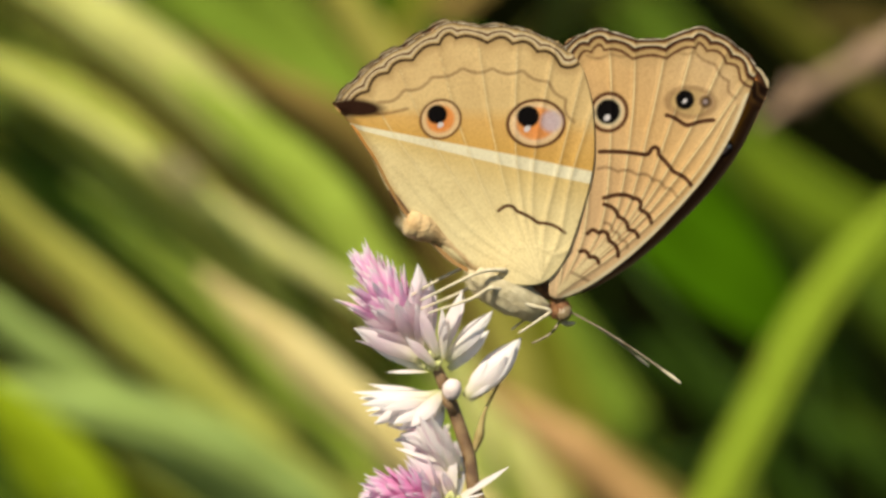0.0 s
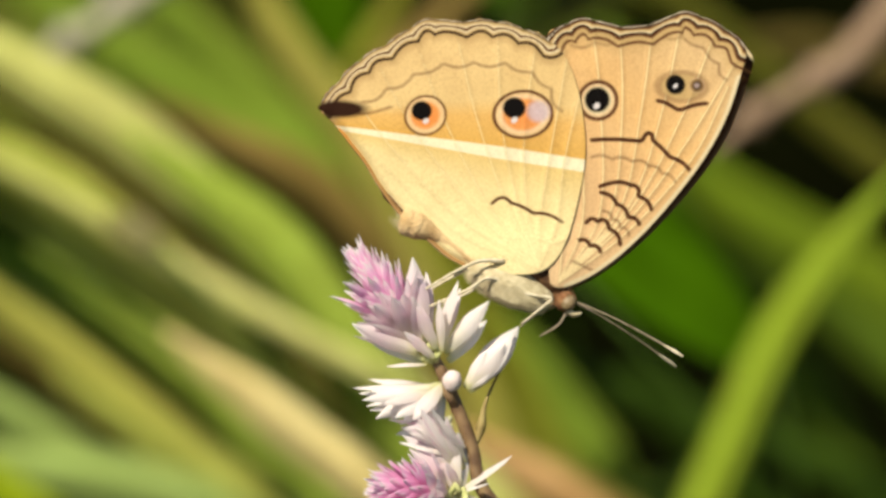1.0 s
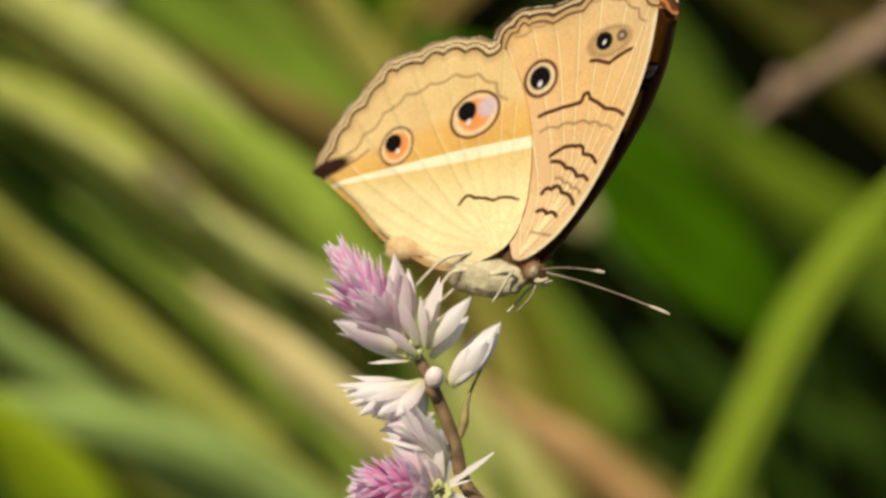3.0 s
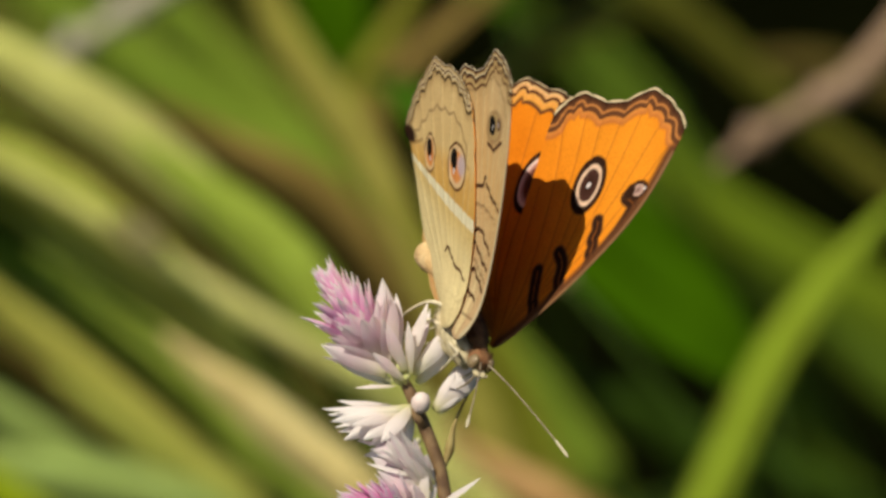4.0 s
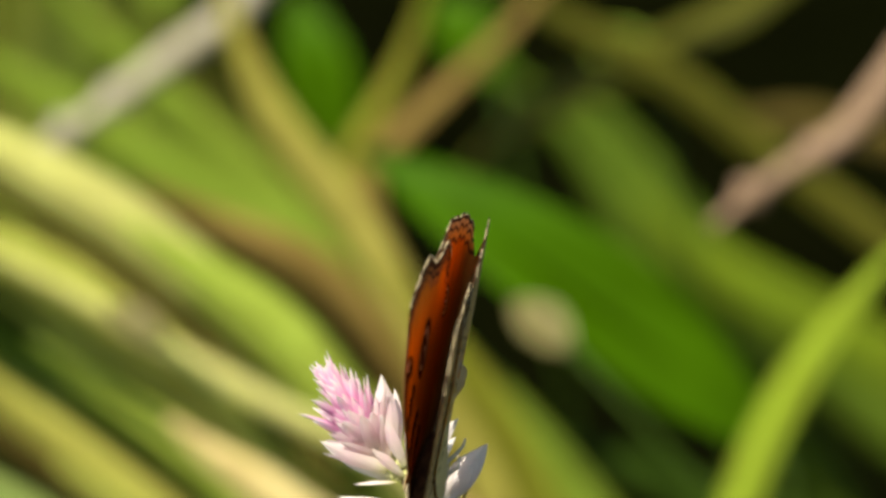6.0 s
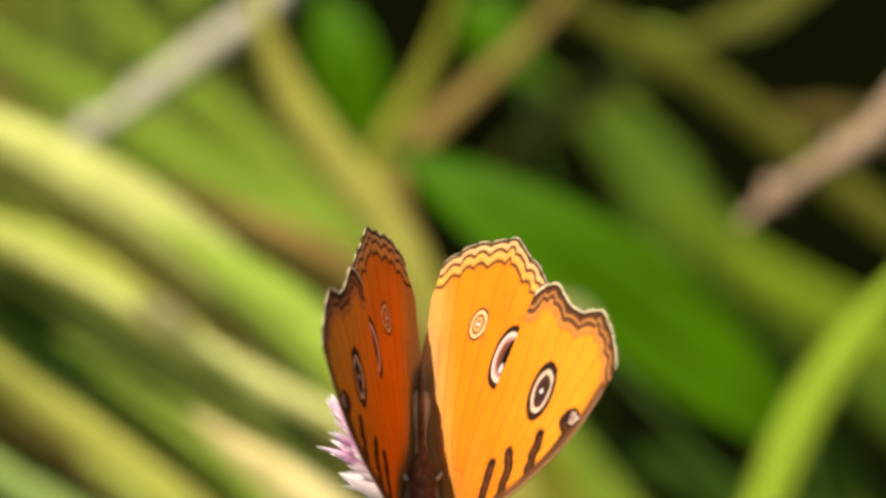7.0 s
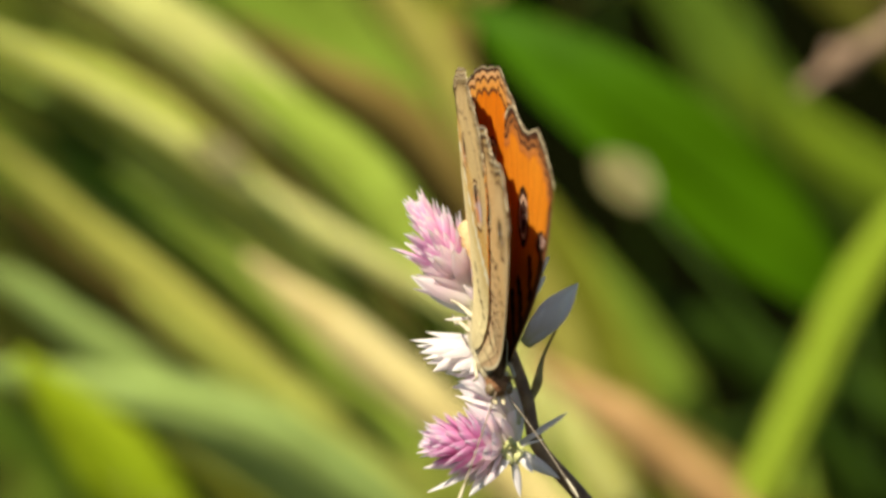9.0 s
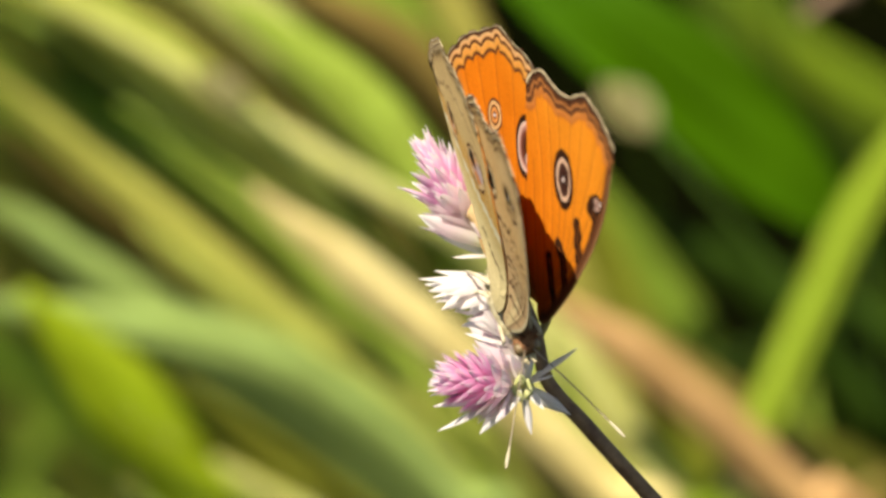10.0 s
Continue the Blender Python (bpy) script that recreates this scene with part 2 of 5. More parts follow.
FORE_UNDER = wing_mat("forewing_under", [(0, (0.684, 0.493, 0.296)), (14, (0.624, 0.398, 0.204)), (22, (0.644, 0.398, 0.175)), (30, (0.587, 0.398, 0.204)), (36, (0.547, 0.379, 0.204))], [
    ("vein", 0.5, [S(0, VEIN, 0.7), S(0.07, VEIN, 0.65), S(0.11, BR, 0.3), S(0.2, BR, 0), S(0.5, BR, 0)]),
    ("line", 0.6, [S(0, DK), S(0.16, BR), S(0.29, BR, 0), S(0.6, BR, 0)]),
    ("faint", 0.6, [S(0, BR, 0.7), S(0.08, BR, 0.5), S(0.25, BR, 0), S(0.6, BR, 0)]),
    ("margin", 5.0, [S(0, (0.70, 0.62, 0.48)), S(0.12, DK), S(0.30, BR), S(0.45, TAN), S(0.66, CRM), S(0.80, DK), S(1.12, BR), S(1.3, TAN), S(1.62, TAN), S(1.74, BR), S(1.92, BR, 0.9), S(2.1, TAN, 0.6), S(3.2, TAN, 0), S(5, TAN, 0)]),
    ("costa", 1.2, [S(0, CRM), S(0.35, CRM), S(0.5, CRM, 0), S(1.2, CRM, 0)]),
    ("eye_a", 1.3, [S(0, CRM), S(0.6, CRM), S(0.76, (0.66, 0.46, 0.26)), S(0.84, BR), S(0.94, BR), S(1.04, BR, 0), S(1.3, BR, 0)]),
    ("eye_b", 1.3, [S(0, TAN), S(0.7, TAN), S(0.86, BR, 0.45), S(0.94, BR, 0.45), S(1.1, BR, 0), S(1.3, BR, 0)]),
    ("patch", 1.4, [S(0, LIL, 0.8), S(0.5, DK, 0.9), S(0.9, BR, 0.5), S(1.1, LIL, 0), S(1.4, LIL, 0)]),
] + EYE_DOTS, 0.07)
ORA, ORL = (0.67, 0.19, 0.012), (0.75, 0.26, 0.022)
HIND_UPPER = wing_mat("hindwing_upper", [(-3, (0.30, 0.19, 0.10)), (1.0, (0.42, 0.24, 0.09)), (3.0, (0.55, 0.24, 0.05)), (5.5, ORA), (14, ORA), (24, ORL)], [
    ("vein", 0.5, [S(0, BR, 0.35), S(0.08, BR, 0.25), S(0.2, BR, 0), S(0.5, BR, 0)]),
    ("margin", 5.0, [S(0, CRM), S(0.18, DK), S(0.4, BR), S(0.58, (0.68, 0.42, 0.20)), S(0.95, (0.66, 0.34, 0.13)), S(1.1, BR), S(1.36, BR), S(1.5, (0.70, 0.34, 0.09)), S(2.1, (0.70, 0.31, 0.06)), S(2.35, BR), S(2.6, BR, 0.9), S(2.85, ORA, 0), S(5, ORA, 0)]),
    ("eye_a", 1.3, [S(0, BR), S(0.2, BR), S(0.3, (0.72, 0.32, 0.10)), S(0.46, (0.72, 0.32, 0.10)), S(0.54, BR), S(0.62, BR), S(0.70, (0.72, 0.46, 0.22)), S(0.86, (0.72, 0.46, 0.22)), S(0.93, BR), S(1.02, BR), S(1.12, BR, 0), S(1.3, BR, 0)]),
    ("eye_b", 1.3, [S(0, DK), S(0.5, (0.16, 0.05, 0.03)), S(0.66, (0.50, 0.28, 0.26)), S(0.73, (0.70, 0.52, 0.46)), S(0.80, (0.70, 0.52, 0.46)), S(0.85, DK), S(1.0, DK), S(1.08, BR, 0), S(1.3, BR, 0)]),
] + EYE_DOTS, 0.04)
FORE_UPPER = wing_mat("forewing_upper", [(0, (0.42, 0.14, 0.02)), (7, (0.66, 0.20, 0.02)), (12, ORA), (24, ORL), (30, ORL), (36, ORA)], [
    ("vein", 0.5, [S(0, BR, 0.35), S(0.08, BR, 0.25), S(0.2, BR, 0), S(0.5, BR, 0)]),
    ("line", 1.5, [S(0, (0.30, 0.09, 0.02)), S(0.16, DK), S(0.62, DK), S(0.8, BR, 0.8), S(1.0, BR, 0), S(1.5, BR, 0)]),
    ("margin", 5.0, [S(0, CRM), S(0.12, CRM), S(0.22, DK), S(0.9, BR), S(1.15, (0.5, 0.2, 0.06)), S(1.4, BR), S(1.75, BR), S(2.0, (0.6, 0.22, 0.05)), S(2.5, (0.4, 0.13, 0.04), 0.8), S(3.0, ORA, 0), S(5, ORA, 0)]),
    ("costa", 2.4, [S(0, (0.30, 0.16, 0.08)), S(0.5, BR), S(0.9, BR, 0.9), S(1.5, BR, 0), S(2.4, BR, 0)]),
    ("eye_a", 1.3, [S(0, DK), S(0.54, (0.06, 0.025, 0.02)), S(0.62, (0.66, 0.46, 0.34)), S(0.72, (0.66, 0.46, 0.34)), S(0.79, DK), S(1.0, DK), S(1.1, BR, 0), S(1.3, BR, 0)]),
    ("eye_b", 1.3, [S(0, BR), S(0.4, (0.40, 0.26, 0.24)), S(0.6, (0.46, 0.30, 0.24)), S(0.72, DK), S(1.0, DK, 0.9), S(1.15, BR, 0), S(1.3, BR, 0)]),
    ("patch", 1.4, [S(0, DK), S(0.7, DK), S(1.1, BR, 0), S(1.4, BR, 0)]),
    ("dot", 1.4, [S(0, WHT), S(0.6, WHT), S(1.1, WHT, 0), S(1.4, WHT, 0)]),
], 0.04)
FUZZ = solid_mat("body_fuzz", [(0.3, (0.56, 0.46, 0.28)), (0.7, (0.78, 0.68, 0.46))], 1500, 0.9, 0.8, 0.0003, 0.1)
HEAD = solid_mat("head_fuzz", [(0.3, (0.24, 0.10, 0.05)), (0.7, (0.44, 0.24, 0.12))], 1500, 0.9, 0.8, 0.0003, 0.1)
FUZZ_BROWN = solid_mat("back_fuzz", [(0.3, (0.10, 0.05, 0.03)), (0.7, (0.26, 0.14, 0.07))], 1500, 0.9, 0.8, 0.0003, 0.1)
ABDOMEN = solid_mat("abdomen_skin", [(0.3, (0.50, 0.32, 0.15)), (0.7, (0.68, 0.50, 0.28))], 700, 0.8, 0.6, 0.0003, 0.1)
LEG = solid_mat("leg_skin", [(0.3, (0.50, 0.42, 0.28)), (0.7, (0.72, 0.64, 0.48))], 1500, 0.6)
FEELER = solid_mat("antenna_skin", [(0.3, (0.16, 0.11, 0.07)), (0.7, (0.40, 0.33, 0.24))], 1500, 0.5)
EYE_MAT = solid_mat("compound_eye", [(0.3, (0.16, 0.10, 0.05)), (0.7, (0.30, 0.22, 0.12))], 3000, 0.25, 0.4, 0.0001, 0.6)

# ---- helpers for meshes ----


def part(name, bm, mat, parent, label=""):
    me = bpy.data.meshes.new(name)
    bm.to_mesh(me)
    bm.free()
    me.materials.append(mat)
    for f in me.polygons:
        f.use_smooth = True
    ob = new(name, me)
    ob.parent = parent
    return tagged(ob, label)


def spline(points, count):
    """Catmull-Rom through the points."""
    p = [Vector(q) for q in points]
    p = [p[0] * 2 - p[1]] + p + [p[-1] * 2 - p[-2]]
    out = []
    n = len(p) - 3
    for i in range(count):
        f = i / (count - 1) * n
        k = min(int(f), n - 1)
        t = f - k
        a, b, c, d = p[k:k + 4]
        out.append(0.5 * (2 * b + (c - a) * t + (2 * a - 5 * b + 4 * c - d) * t * t + (3 * b - a - 3 * c + d) * t ** 3))
    return out


def tube(bm, points, radii, sides=8, count=0):
    """A tapered tube along a smooth line, with closed ends."""
    line = spline(points, count or len(points) * 5)
    rings = []
    ref = Vector((0.31, 0.87, 0.38))
    for i, q in enumerate(line):
        way = (line[min(i + 1, len(line) - 1)] - line[max(i - 1, 0)]).normalized()
        s = way.cross(ref).normalized()
        u = s.cross(way)
        f = i / (len(line) - 1) * (len(radii) - 1)
        k = min(int(f), len(radii) - 2)
        r = radii[k] + (radii[k + 1] - radii[k]) * (f - k)
        rings.append([bm.verts.new(q + (s * math.cos(a) + u * math.sin(a)) * r) for a in (2 * math.pi * j / sides for j in range(sides))])
    for a, b in zip(rings, rings[1:]):
        for j in range(sides):
            bm.faces.new((a[j], a[(j + 1) % sides], b[(j + 1) % sides], b[j]))
    bm.faces.new(rings[0][::-1])
    bm.faces.new(rings[-1])
    return bm


def blob(bm, centre, size, turn=(0, 0, 0), rough=0.0, seg=20):
    """A rounded lump with an uneven skin."""
    m = Matrix.LocRotScale(centre, Euler([radians(a) for a in turn]), size)
    got = bmesh.ops.create_uvsphere(bm, u_segments=seg, v_segments=seg * 2 // 3, radius=1.0)
    for v in got["verts"]:
        v.co *= 1 + rough * noise.noise(v.co * 3.1)
        v.co = m @ v.co
    return bm


def thing(name, label, category, group="", kind=""):
    return tagged(new(name), label, category, group, kind)

# ---- the ground ----


def ground_sheet():
    bm = bmesh.new()
    near = [i * 0.15 - 3.0 for i in range(41)]
    ext = [-900.0, -60.0, -10.0] + near + [10.0, 60.0, 900.0]
    grid = [[bm.verts.new((x, y + 1.0, 0.025 * noise.noise((x * 2.3, y * 2.3, 0.4)) if max(abs(x), abs(y)) < 5 else 0.0)) for x in ext] for y in ext]
    for a, b in zip(grid, grid[1:]):
        for i in range(len(a) - 1):
            bm.faces.new((a[i], a[i + 1], b[i + 1], b[i]))
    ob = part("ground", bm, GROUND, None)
    return tagged(ob, "soil under tall meadow grass, shade put in its colour", "ground", kind="structure")


def strip(bm, line, width, fold=0.25, twist=0.0, pointed=True, rise=0.35):
    """A blade of grass: two folded halves with a thickness, tapering to a point."""
    n = len(line)
    rows = []
    for i, q in enumerate(line):
        f = i / (n - 1)
        way = (line[min(i + 1, n - 1)] - line[max(i - 1, 0)]).normalized()
        side = way.cross(Vector((-0.46, -0.66, 0.58))).normalized()
        face = side.cross(way).normalized()
        a = twist * f
        side, face = side * math.cos(a) + face * math.sin(a), face * math.cos(a) - side * math.sin(a)
        w = width * 0.5 * (min(1.0, rise + f / 0.3) if rise < 1 else 1.0)
        if pointed:
            w *= max(0.03, min(1.0, (1 - f) / 0.26)) ** 0.7
        th = 0.05 * width
        rows.append([bm.verts.new(q - side * w + face * w * fold), bm.verts.new(q), bm.verts.new(q + side * w + face * w * fold),
                     bm.verts.new(q + side * w * 0.9 + face * (w * fold - th)), bm.verts.new(q - face * th), bm.verts.new(q - side * w * 0.9 + face * (w * fold - th))])
    for a, b in zip(rows, rows[1:]):
        for j in range(6):
            bm.faces.new((a[j], a[(j + 1) % 6], b[(j + 1) % 6], b[j]))
    bm.faces.new(rows[0][::-1])
    bm.faces.new(rows[-1])


def grass_blade(mat, label, width, *points, fold=0.14, twist=0.0, pointed=True):
    """One blade from its foot in the soil along the points to its end."""
    ob = thing("grass_blade", label, "grass blade", "grass blades behind the flower")
    foot = Vector(points[0])
    ob.location = foot
    bm = bmesh.new()
    strip(bm, spline([Vector(p) - foot for p in points], 26), width, fold, twist, pointed)
    part("blade", bm, mat, ob)
    bm = bmesh.new()
    tube(bm, [Vector(p) - foot + Vector((0.0, -0.0006, 0.0003)) for p in points], [width * 0.07, width * 0.06, width * 0.02], 6, 26)
    part("midrib", bm, mat, ob)
    return ob


def stalk(mat, name, label, category, radii, *points):
    """A round dry stalk or twig."""
    ob = thing(name, label, category, "dry stalks")
    foot = Vector(points[0])
    ob.location = foot
    bm = bmesh.new()
    tube(bm, [Vector(p) - foot for p in points], radii, 10, 30)
    part("stalk", bm, mat, ob)
    line = spline([Vector(p) - foot for p in points], 30)
    for k in (13, 18, 22, 26):
        bm = bmesh.new()
        way = (line[k + 1] - line[k - 1]).normalized() * radii[0] * 0.5
        tube(bm, [line[k] - way, line[k], line[k] + way], [radii[0] * 0.9, radii[0] * 1.14, radii[0] * 0.9], 10, 6)
        part("joint", bm, mat, ob, "slightly swollen joint")
    return ob


def broad_leaf(mat, label, length, width, base, tip, foot, up=(0.0, -0.8, 0.6)):
    """An oval leaf with a midrib, on a thin stalk from the soil."""
    ob = thing("broad_leaf", label, "leaf", "broad leaves")
    ob.location = Vector(foot)
    b, t = Vector(base) - ob.location, Vector(tip) - ob.location
    way = (t - b).normalized()
    side = way.cross(Vector(up)).normalized()
    face = side.cross(way).normalized()
    bm = bmesh.new()
    n, k = 24, 6
    for layer in (0, 1):
        grid = []
        for i in range(n + 1):
            f = i / n
            w = width * 0.5 * (math.sin(math.pi * f ** 0.8) ** 0.75 if 0 < f < 1 else 0.0) + width * 0.01
            row = []
            for j in range(-k, k + 1):
                s = j / k
                lift = 0.12 * width * abs(s) + 0.03 * width * math.sin(9 * f + 4 * abs(s)) - 0.10 * length * (2 * f - 1) ** 2
                row.append(bm.verts.new(b + (t - b) * f + side * w * s + face * (lift - layer * 0.012 * width)))
            grid.append(row)
        for a, c in zip(grid, grid[1:]):
            for j in range(2 * k):
                q = (a[j], a[j + 1], c[j + 1], c[j])
                bm.faces.new(q if layer == 0 else q[::-1])
    part("blade", bm, mat, ob)
    bm = bmesh.new()
    tube(bm, [(0, 0, 0), b * 0.5 + Vector((0.01, 0.01, 0.03)), b], [0.0011, 0.0007, 0.0004], 8)
    part("stalk", bm, DARK_GREEN, ob)
    bm = bmesh.new()
    tube(bm, [b + face * (-0.10 * length), (b + t) / 2 + face * 0.001, t + face * (-0.10 * length)], [0.0011, 0.0009, 0.0003], 6)
    part("midrib", bm, mat, ob)
    return ob


def meadow():
    """The mass of thin leaning grass further back."""
    rng = random.Random(7)
    bm = bmesh.new()
    for i in range(900):
        y = rng.uniform(0.55, 2.6)
        reach = 0.16 + 0.10 * y
        x = rng.uniform(-1.5 * reach, 1.35 * reach)
        if x > -0.20 + 0.01 * y:
            continue
        h = rng.uniform(0.28, 0.62)
        lean = rng.uniform(0.15, 0.55) * h if rng.random() < 0.85 else rng.uniform(-0.35, 0.1) * h
        base = Vector((x + 0.12, y, -0.01))
        line = [base, base + Vector((-lean * 0.25, rng.uniform(-0.03, 0.03), h * 0.5)), base + Vector((-lean, rng.uniform(-0.06, 0.06), h)),
                base + Vector((-lean * 1.9, rng.uniform(-0.08, 0.08), h * rng.uniform(0.9, 1.15)))]
        strip(bm, spline(line, 10), rng.uniform(0.004, 0.010), 0.3, rng.uniform(-0.5, 0.5))
    for i in range(2600):
        x, y = rng.uniform(-2.6, 2.6), rng.uniform(-2.4, 4.6)
        if -0.5 < x < 0.42 and y > -0.35 or abs(x) < 0.25 and abs(y + 0.78) < 0.25:
            continue
        h = rng.uniform(0.16, 0.34)
        base = Vector((x, y, -0.01))
        side = Vector((rng.uniform(-0.7, 0.4), rng.uniform(-0.4, 0.4), 0)) * h
        line = [base, base + side * 0.3 + Vector((0, 0, h * 0.55)), base + side + Vector((0, 0, h))]
        strip(bm, spline(line, 6), rng.uniform(0.005, 0.011), 0.3, rng.uniform(-0.5, 0.5))
    # unseen tall grass close round the flower, lower at its foot, for bounced light
    for i in range(1100):
        foot = i % 3 == 0
        x = rng.uniform(-0.12, 0.12) if foot else rng.choice((-1, 1, 1)) * rng.uniform(0.13, 0.55)
        y = rng.uniform(-0.28, 0.16) if foot else rng.uniform(-0.42, 0.26)
        h = rng.uniform(0.18, 0.36) if foot else rng.uniform(0.26, 0.50)
        base = Vector((x, y, -0.01))
        side = Vector((rng.uniform(-0.25, 0.12), rng.uniform(-0.2, 0.2), 0)) * h * (0.3 if abs(x) < 0.2 else 1.0)
        line = [base, base + side * 0.3 + Vector((0, 0, h * 0.55)), base + side + Vector((0, 0, h))]
        strip(bm, spline(line, 6), rng.uniform(0.005, 0.011), 0.3, rng.uniform(-0.5, 0.5))
    ob = part("meadow_grass", bm, MEADOW, None)
    return tagged(ob, "mass of green and straw-coloured leaning meadow grass", "grass", kind="stuff")


ground_sheet()
meadow()
grass_blade(BED, "broad grass blade far behind, coloured as if shaded", 0.0107, (0.0418, 0.5573, -0.0100), (0.0378, 0.5193, 0.2477), (0.0338, 0.5073, 0.3477), (0.0272, 0.5067, 0.3611), (0.0200, 0.5060, 0.3740), (0.0121, 0.5053, 0.3864), (0.0034, 0.5047, 0.3982), (-0.0060, 0.5040, 0.4092), (-0.0161, 0.5033, 0.4194), (-0.0295, 0.5027, 0.4329), (-0.0430, 0.5020, 0.4445), (-0.0572, 0.5013, 0.4562), (-0.0713, 0.5007, 0.4678), (-0.0838, 0.5000, 0.4776))
grass_blade(BED, "broad grass blade far behind, coloured as if shaded", 0.0108, (0.0277, 0.5692, -0.0100), (0.0237, 0.5312, 0.2553), (0.0197, 0.5192, 0.3553), (0.0117, 0.5184, 0.3680), (0.0029, 0.5176, 0.3800), (-0.0066, 0.5168, 0.3912), (-0.0168, 0.5160, 0.4016), (-0.0305, 0.5152, 0.4153), (-0.0441, 0.5144, 0.4272), (-0.0584, 0.5136, 0.4390), (-0.0727, 0.5128, 0.4508), (-0.0854, 0.5120, 0.4608))
grass_blade(MID, "broad grass blade far behind, coloured as if shaded", 0.0109, (0.0193, 0.5811, -0.0100), (0.0153, 0.5431, 0.2501), (0.0113, 0.5311, 0.3501), (0.0024, 0.5302, 0.3623), (-0.0072, 0.5293, 0.3737), (-0.0176, 0.5284, 0.3843), (-0.0313, 0.5276, 0.3982), (-0.0451, 0.5267, 0.4103), (-0.0596, 0.5258, 0.4224), (-0.0741, 0.5249, 0.4344), (-0.0869, 0.5240, 0.4445))
grass_blade(BED, "broad grass blade far behind, coloured as if shaded", 0.0110, (0.0100, 0.5930, -0.0100), (0.0060, 0.5550, 0.2452), (0.0020, 0.5430, 0.3452), (-0.0078, 0.5420, 0.3568), (-0.0183, 0.5410, 0.3675), (-0.0322, 0.5400, 0.3817), (-0.0461, 0.5390, 0.3940), (-0.0608, 0.5380, 0.4063), (-0.0754, 0.5370, 0.4185), (-0.0884, 0.5360, 0.4288))
grass_blade(BED, "broad grass blade far behind, coloured as if shaded", 0.0111, (-0.0004, 0.6049, -0.0100), (-0.0044, 0.5669, 0.2386), (-0.0084, 0.5549, 0.3386), (-0.0190, 0.5537, 0.3495), (-0.0331, 0.5526, 0.3639), (-0.0472, 0.5514, 0.3765), (-0.0621, 0.5503, 0.3890), (-0.0768, 0.5491, 0.4014), (-0.0899, 0.5480, 0.4119))
grass_blade(MID, "broad grass blade far behind, coloured as if shaded", 0.0112, (-0.0118, 0.6167, -0.0100), (-0.0158, 0.5787, 0.2311), (-0.0198, 0.5667, 0.3311), (-0.0341, 0.5653, 0.3458), (-0.0483, 0.5640, 0.3585), (-0.0633, 0.5627, 0.3713), (-0.0783, 0.5613, 0.3839), (-0.0915, 0.5600, 0.3947))
grass_blade(FRESH, "fresh green leaning grass blade", 0.0082, (0.0660, 0.4573, -0.0100), (0.0470, 0.4193, 0.3772), (0.0286, 0.4073, 0.4172), (0.0214, 0.4065, 0.4287), (0.0136, 0.4058, 0.4397), (0.0051, 0.4051, 0.4500), (-0.0040, 0.4044, 0.4595), (-0.0139, 0.4036, 0.4682), (-0.0245, 0.4029, 0.4758), (-0.0330, 0.4022, 0.4821), (-0.0422, 0.4015, 0.4899), (-0.0514, 0.4007, 0.4969), (-0.0627, 0.4000, 0.5056))
grass_blade(FRESH, "green leaning grass blade among others", 0.0073, (0.0359, 0.4773, -0.0100), (0.0319, 0.4393, 0.3011), (0.0279, 0.4273, 0.4011), (0.0221, 0.4265, 0.4137), (0.0158, 0.4258, 0.4260), (0.0089, 0.4251, 0.4378), (0.0014, 0.4244, 0.4491), (-0.0068, 0.4236, 0.4598), (-0.0157, 0.4229, 0.4698), (-0.0242, 0.4222, 0.4793), (-0.0319, 0.4215, 0.4887), (-0.0403, 0.4207, 0.4988), (-0.0493, 0.4200, 0.5098))
grass_blade(BED, "broad grass blade far behind, coloured as if shaded", 0.0086, (0.0278, 0.4972, -0.0100), (0.0238, 0.4592, 0.2958), (0.0198, 0.4472, 0.3958), (0.0150, 0.4464, 0.4091), (0.0097, 0.4456, 0.4222), (0.0039, 0.4448, 0.4349), (-0.0025, 0.4440, 0.4471), (-0.0095, 0.4432, 0.4590), (-0.0172, 0.4424, 0.4702), (-0.0242, 0.4416, 0.4806), (-0.0304, 0.4408, 0.4908), (-0.0379, 0.4400, 0.5034))
stalk(GREY, "dry_stalk", "pale grey dry grass stalk leaning over", "stalk", [0.0023, 0.0023, 0.0020, 0.0007], (0.3000, 0.4864, -0.0100), (0.2800, 0.4464, 0.3500), (0.0271, 0.3744, 0.5368), (-0.0150, 0.3664, 0.5111), (-0.0234, 0.3648, 0.5060), (-0.0318, 0.3632, 0.5012), (-0.0395, 0.3616, 0.4967), (-0.0455, 0.3600, 0.4943))
grass_blade(YELLOW, "yellowing arching grass blade", 0.0057, (0.0317, 0.3875, -0.0100), (0.0277, 0.3495, 0.2985), (0.0237, 0.3375, 0.3985), (0.0209, 0.3369, 0.4112), (0.0177, 0.3364, 0.4238), (0.0143, 0.3359, 0.4361), (0.0104, 0.3353, 0.4483), (0.0061, 0.3348, 0.4603), (0.0028, 0.3343, 0.4695), (-0.0008, 0.3337, 0.4788), (-0.0042, 0.3332, 0.4858), (-0.0080, 0.3327, 0.4921), (-0.0118, 0.3321, 0.4983), (-0.0152, 0.3316, 0.5052), (-0.0175, 0.3311, 0.5120), (-0.0191, 0.3305, 0.5195), (-0.0202, 0.3300, 0.5269))
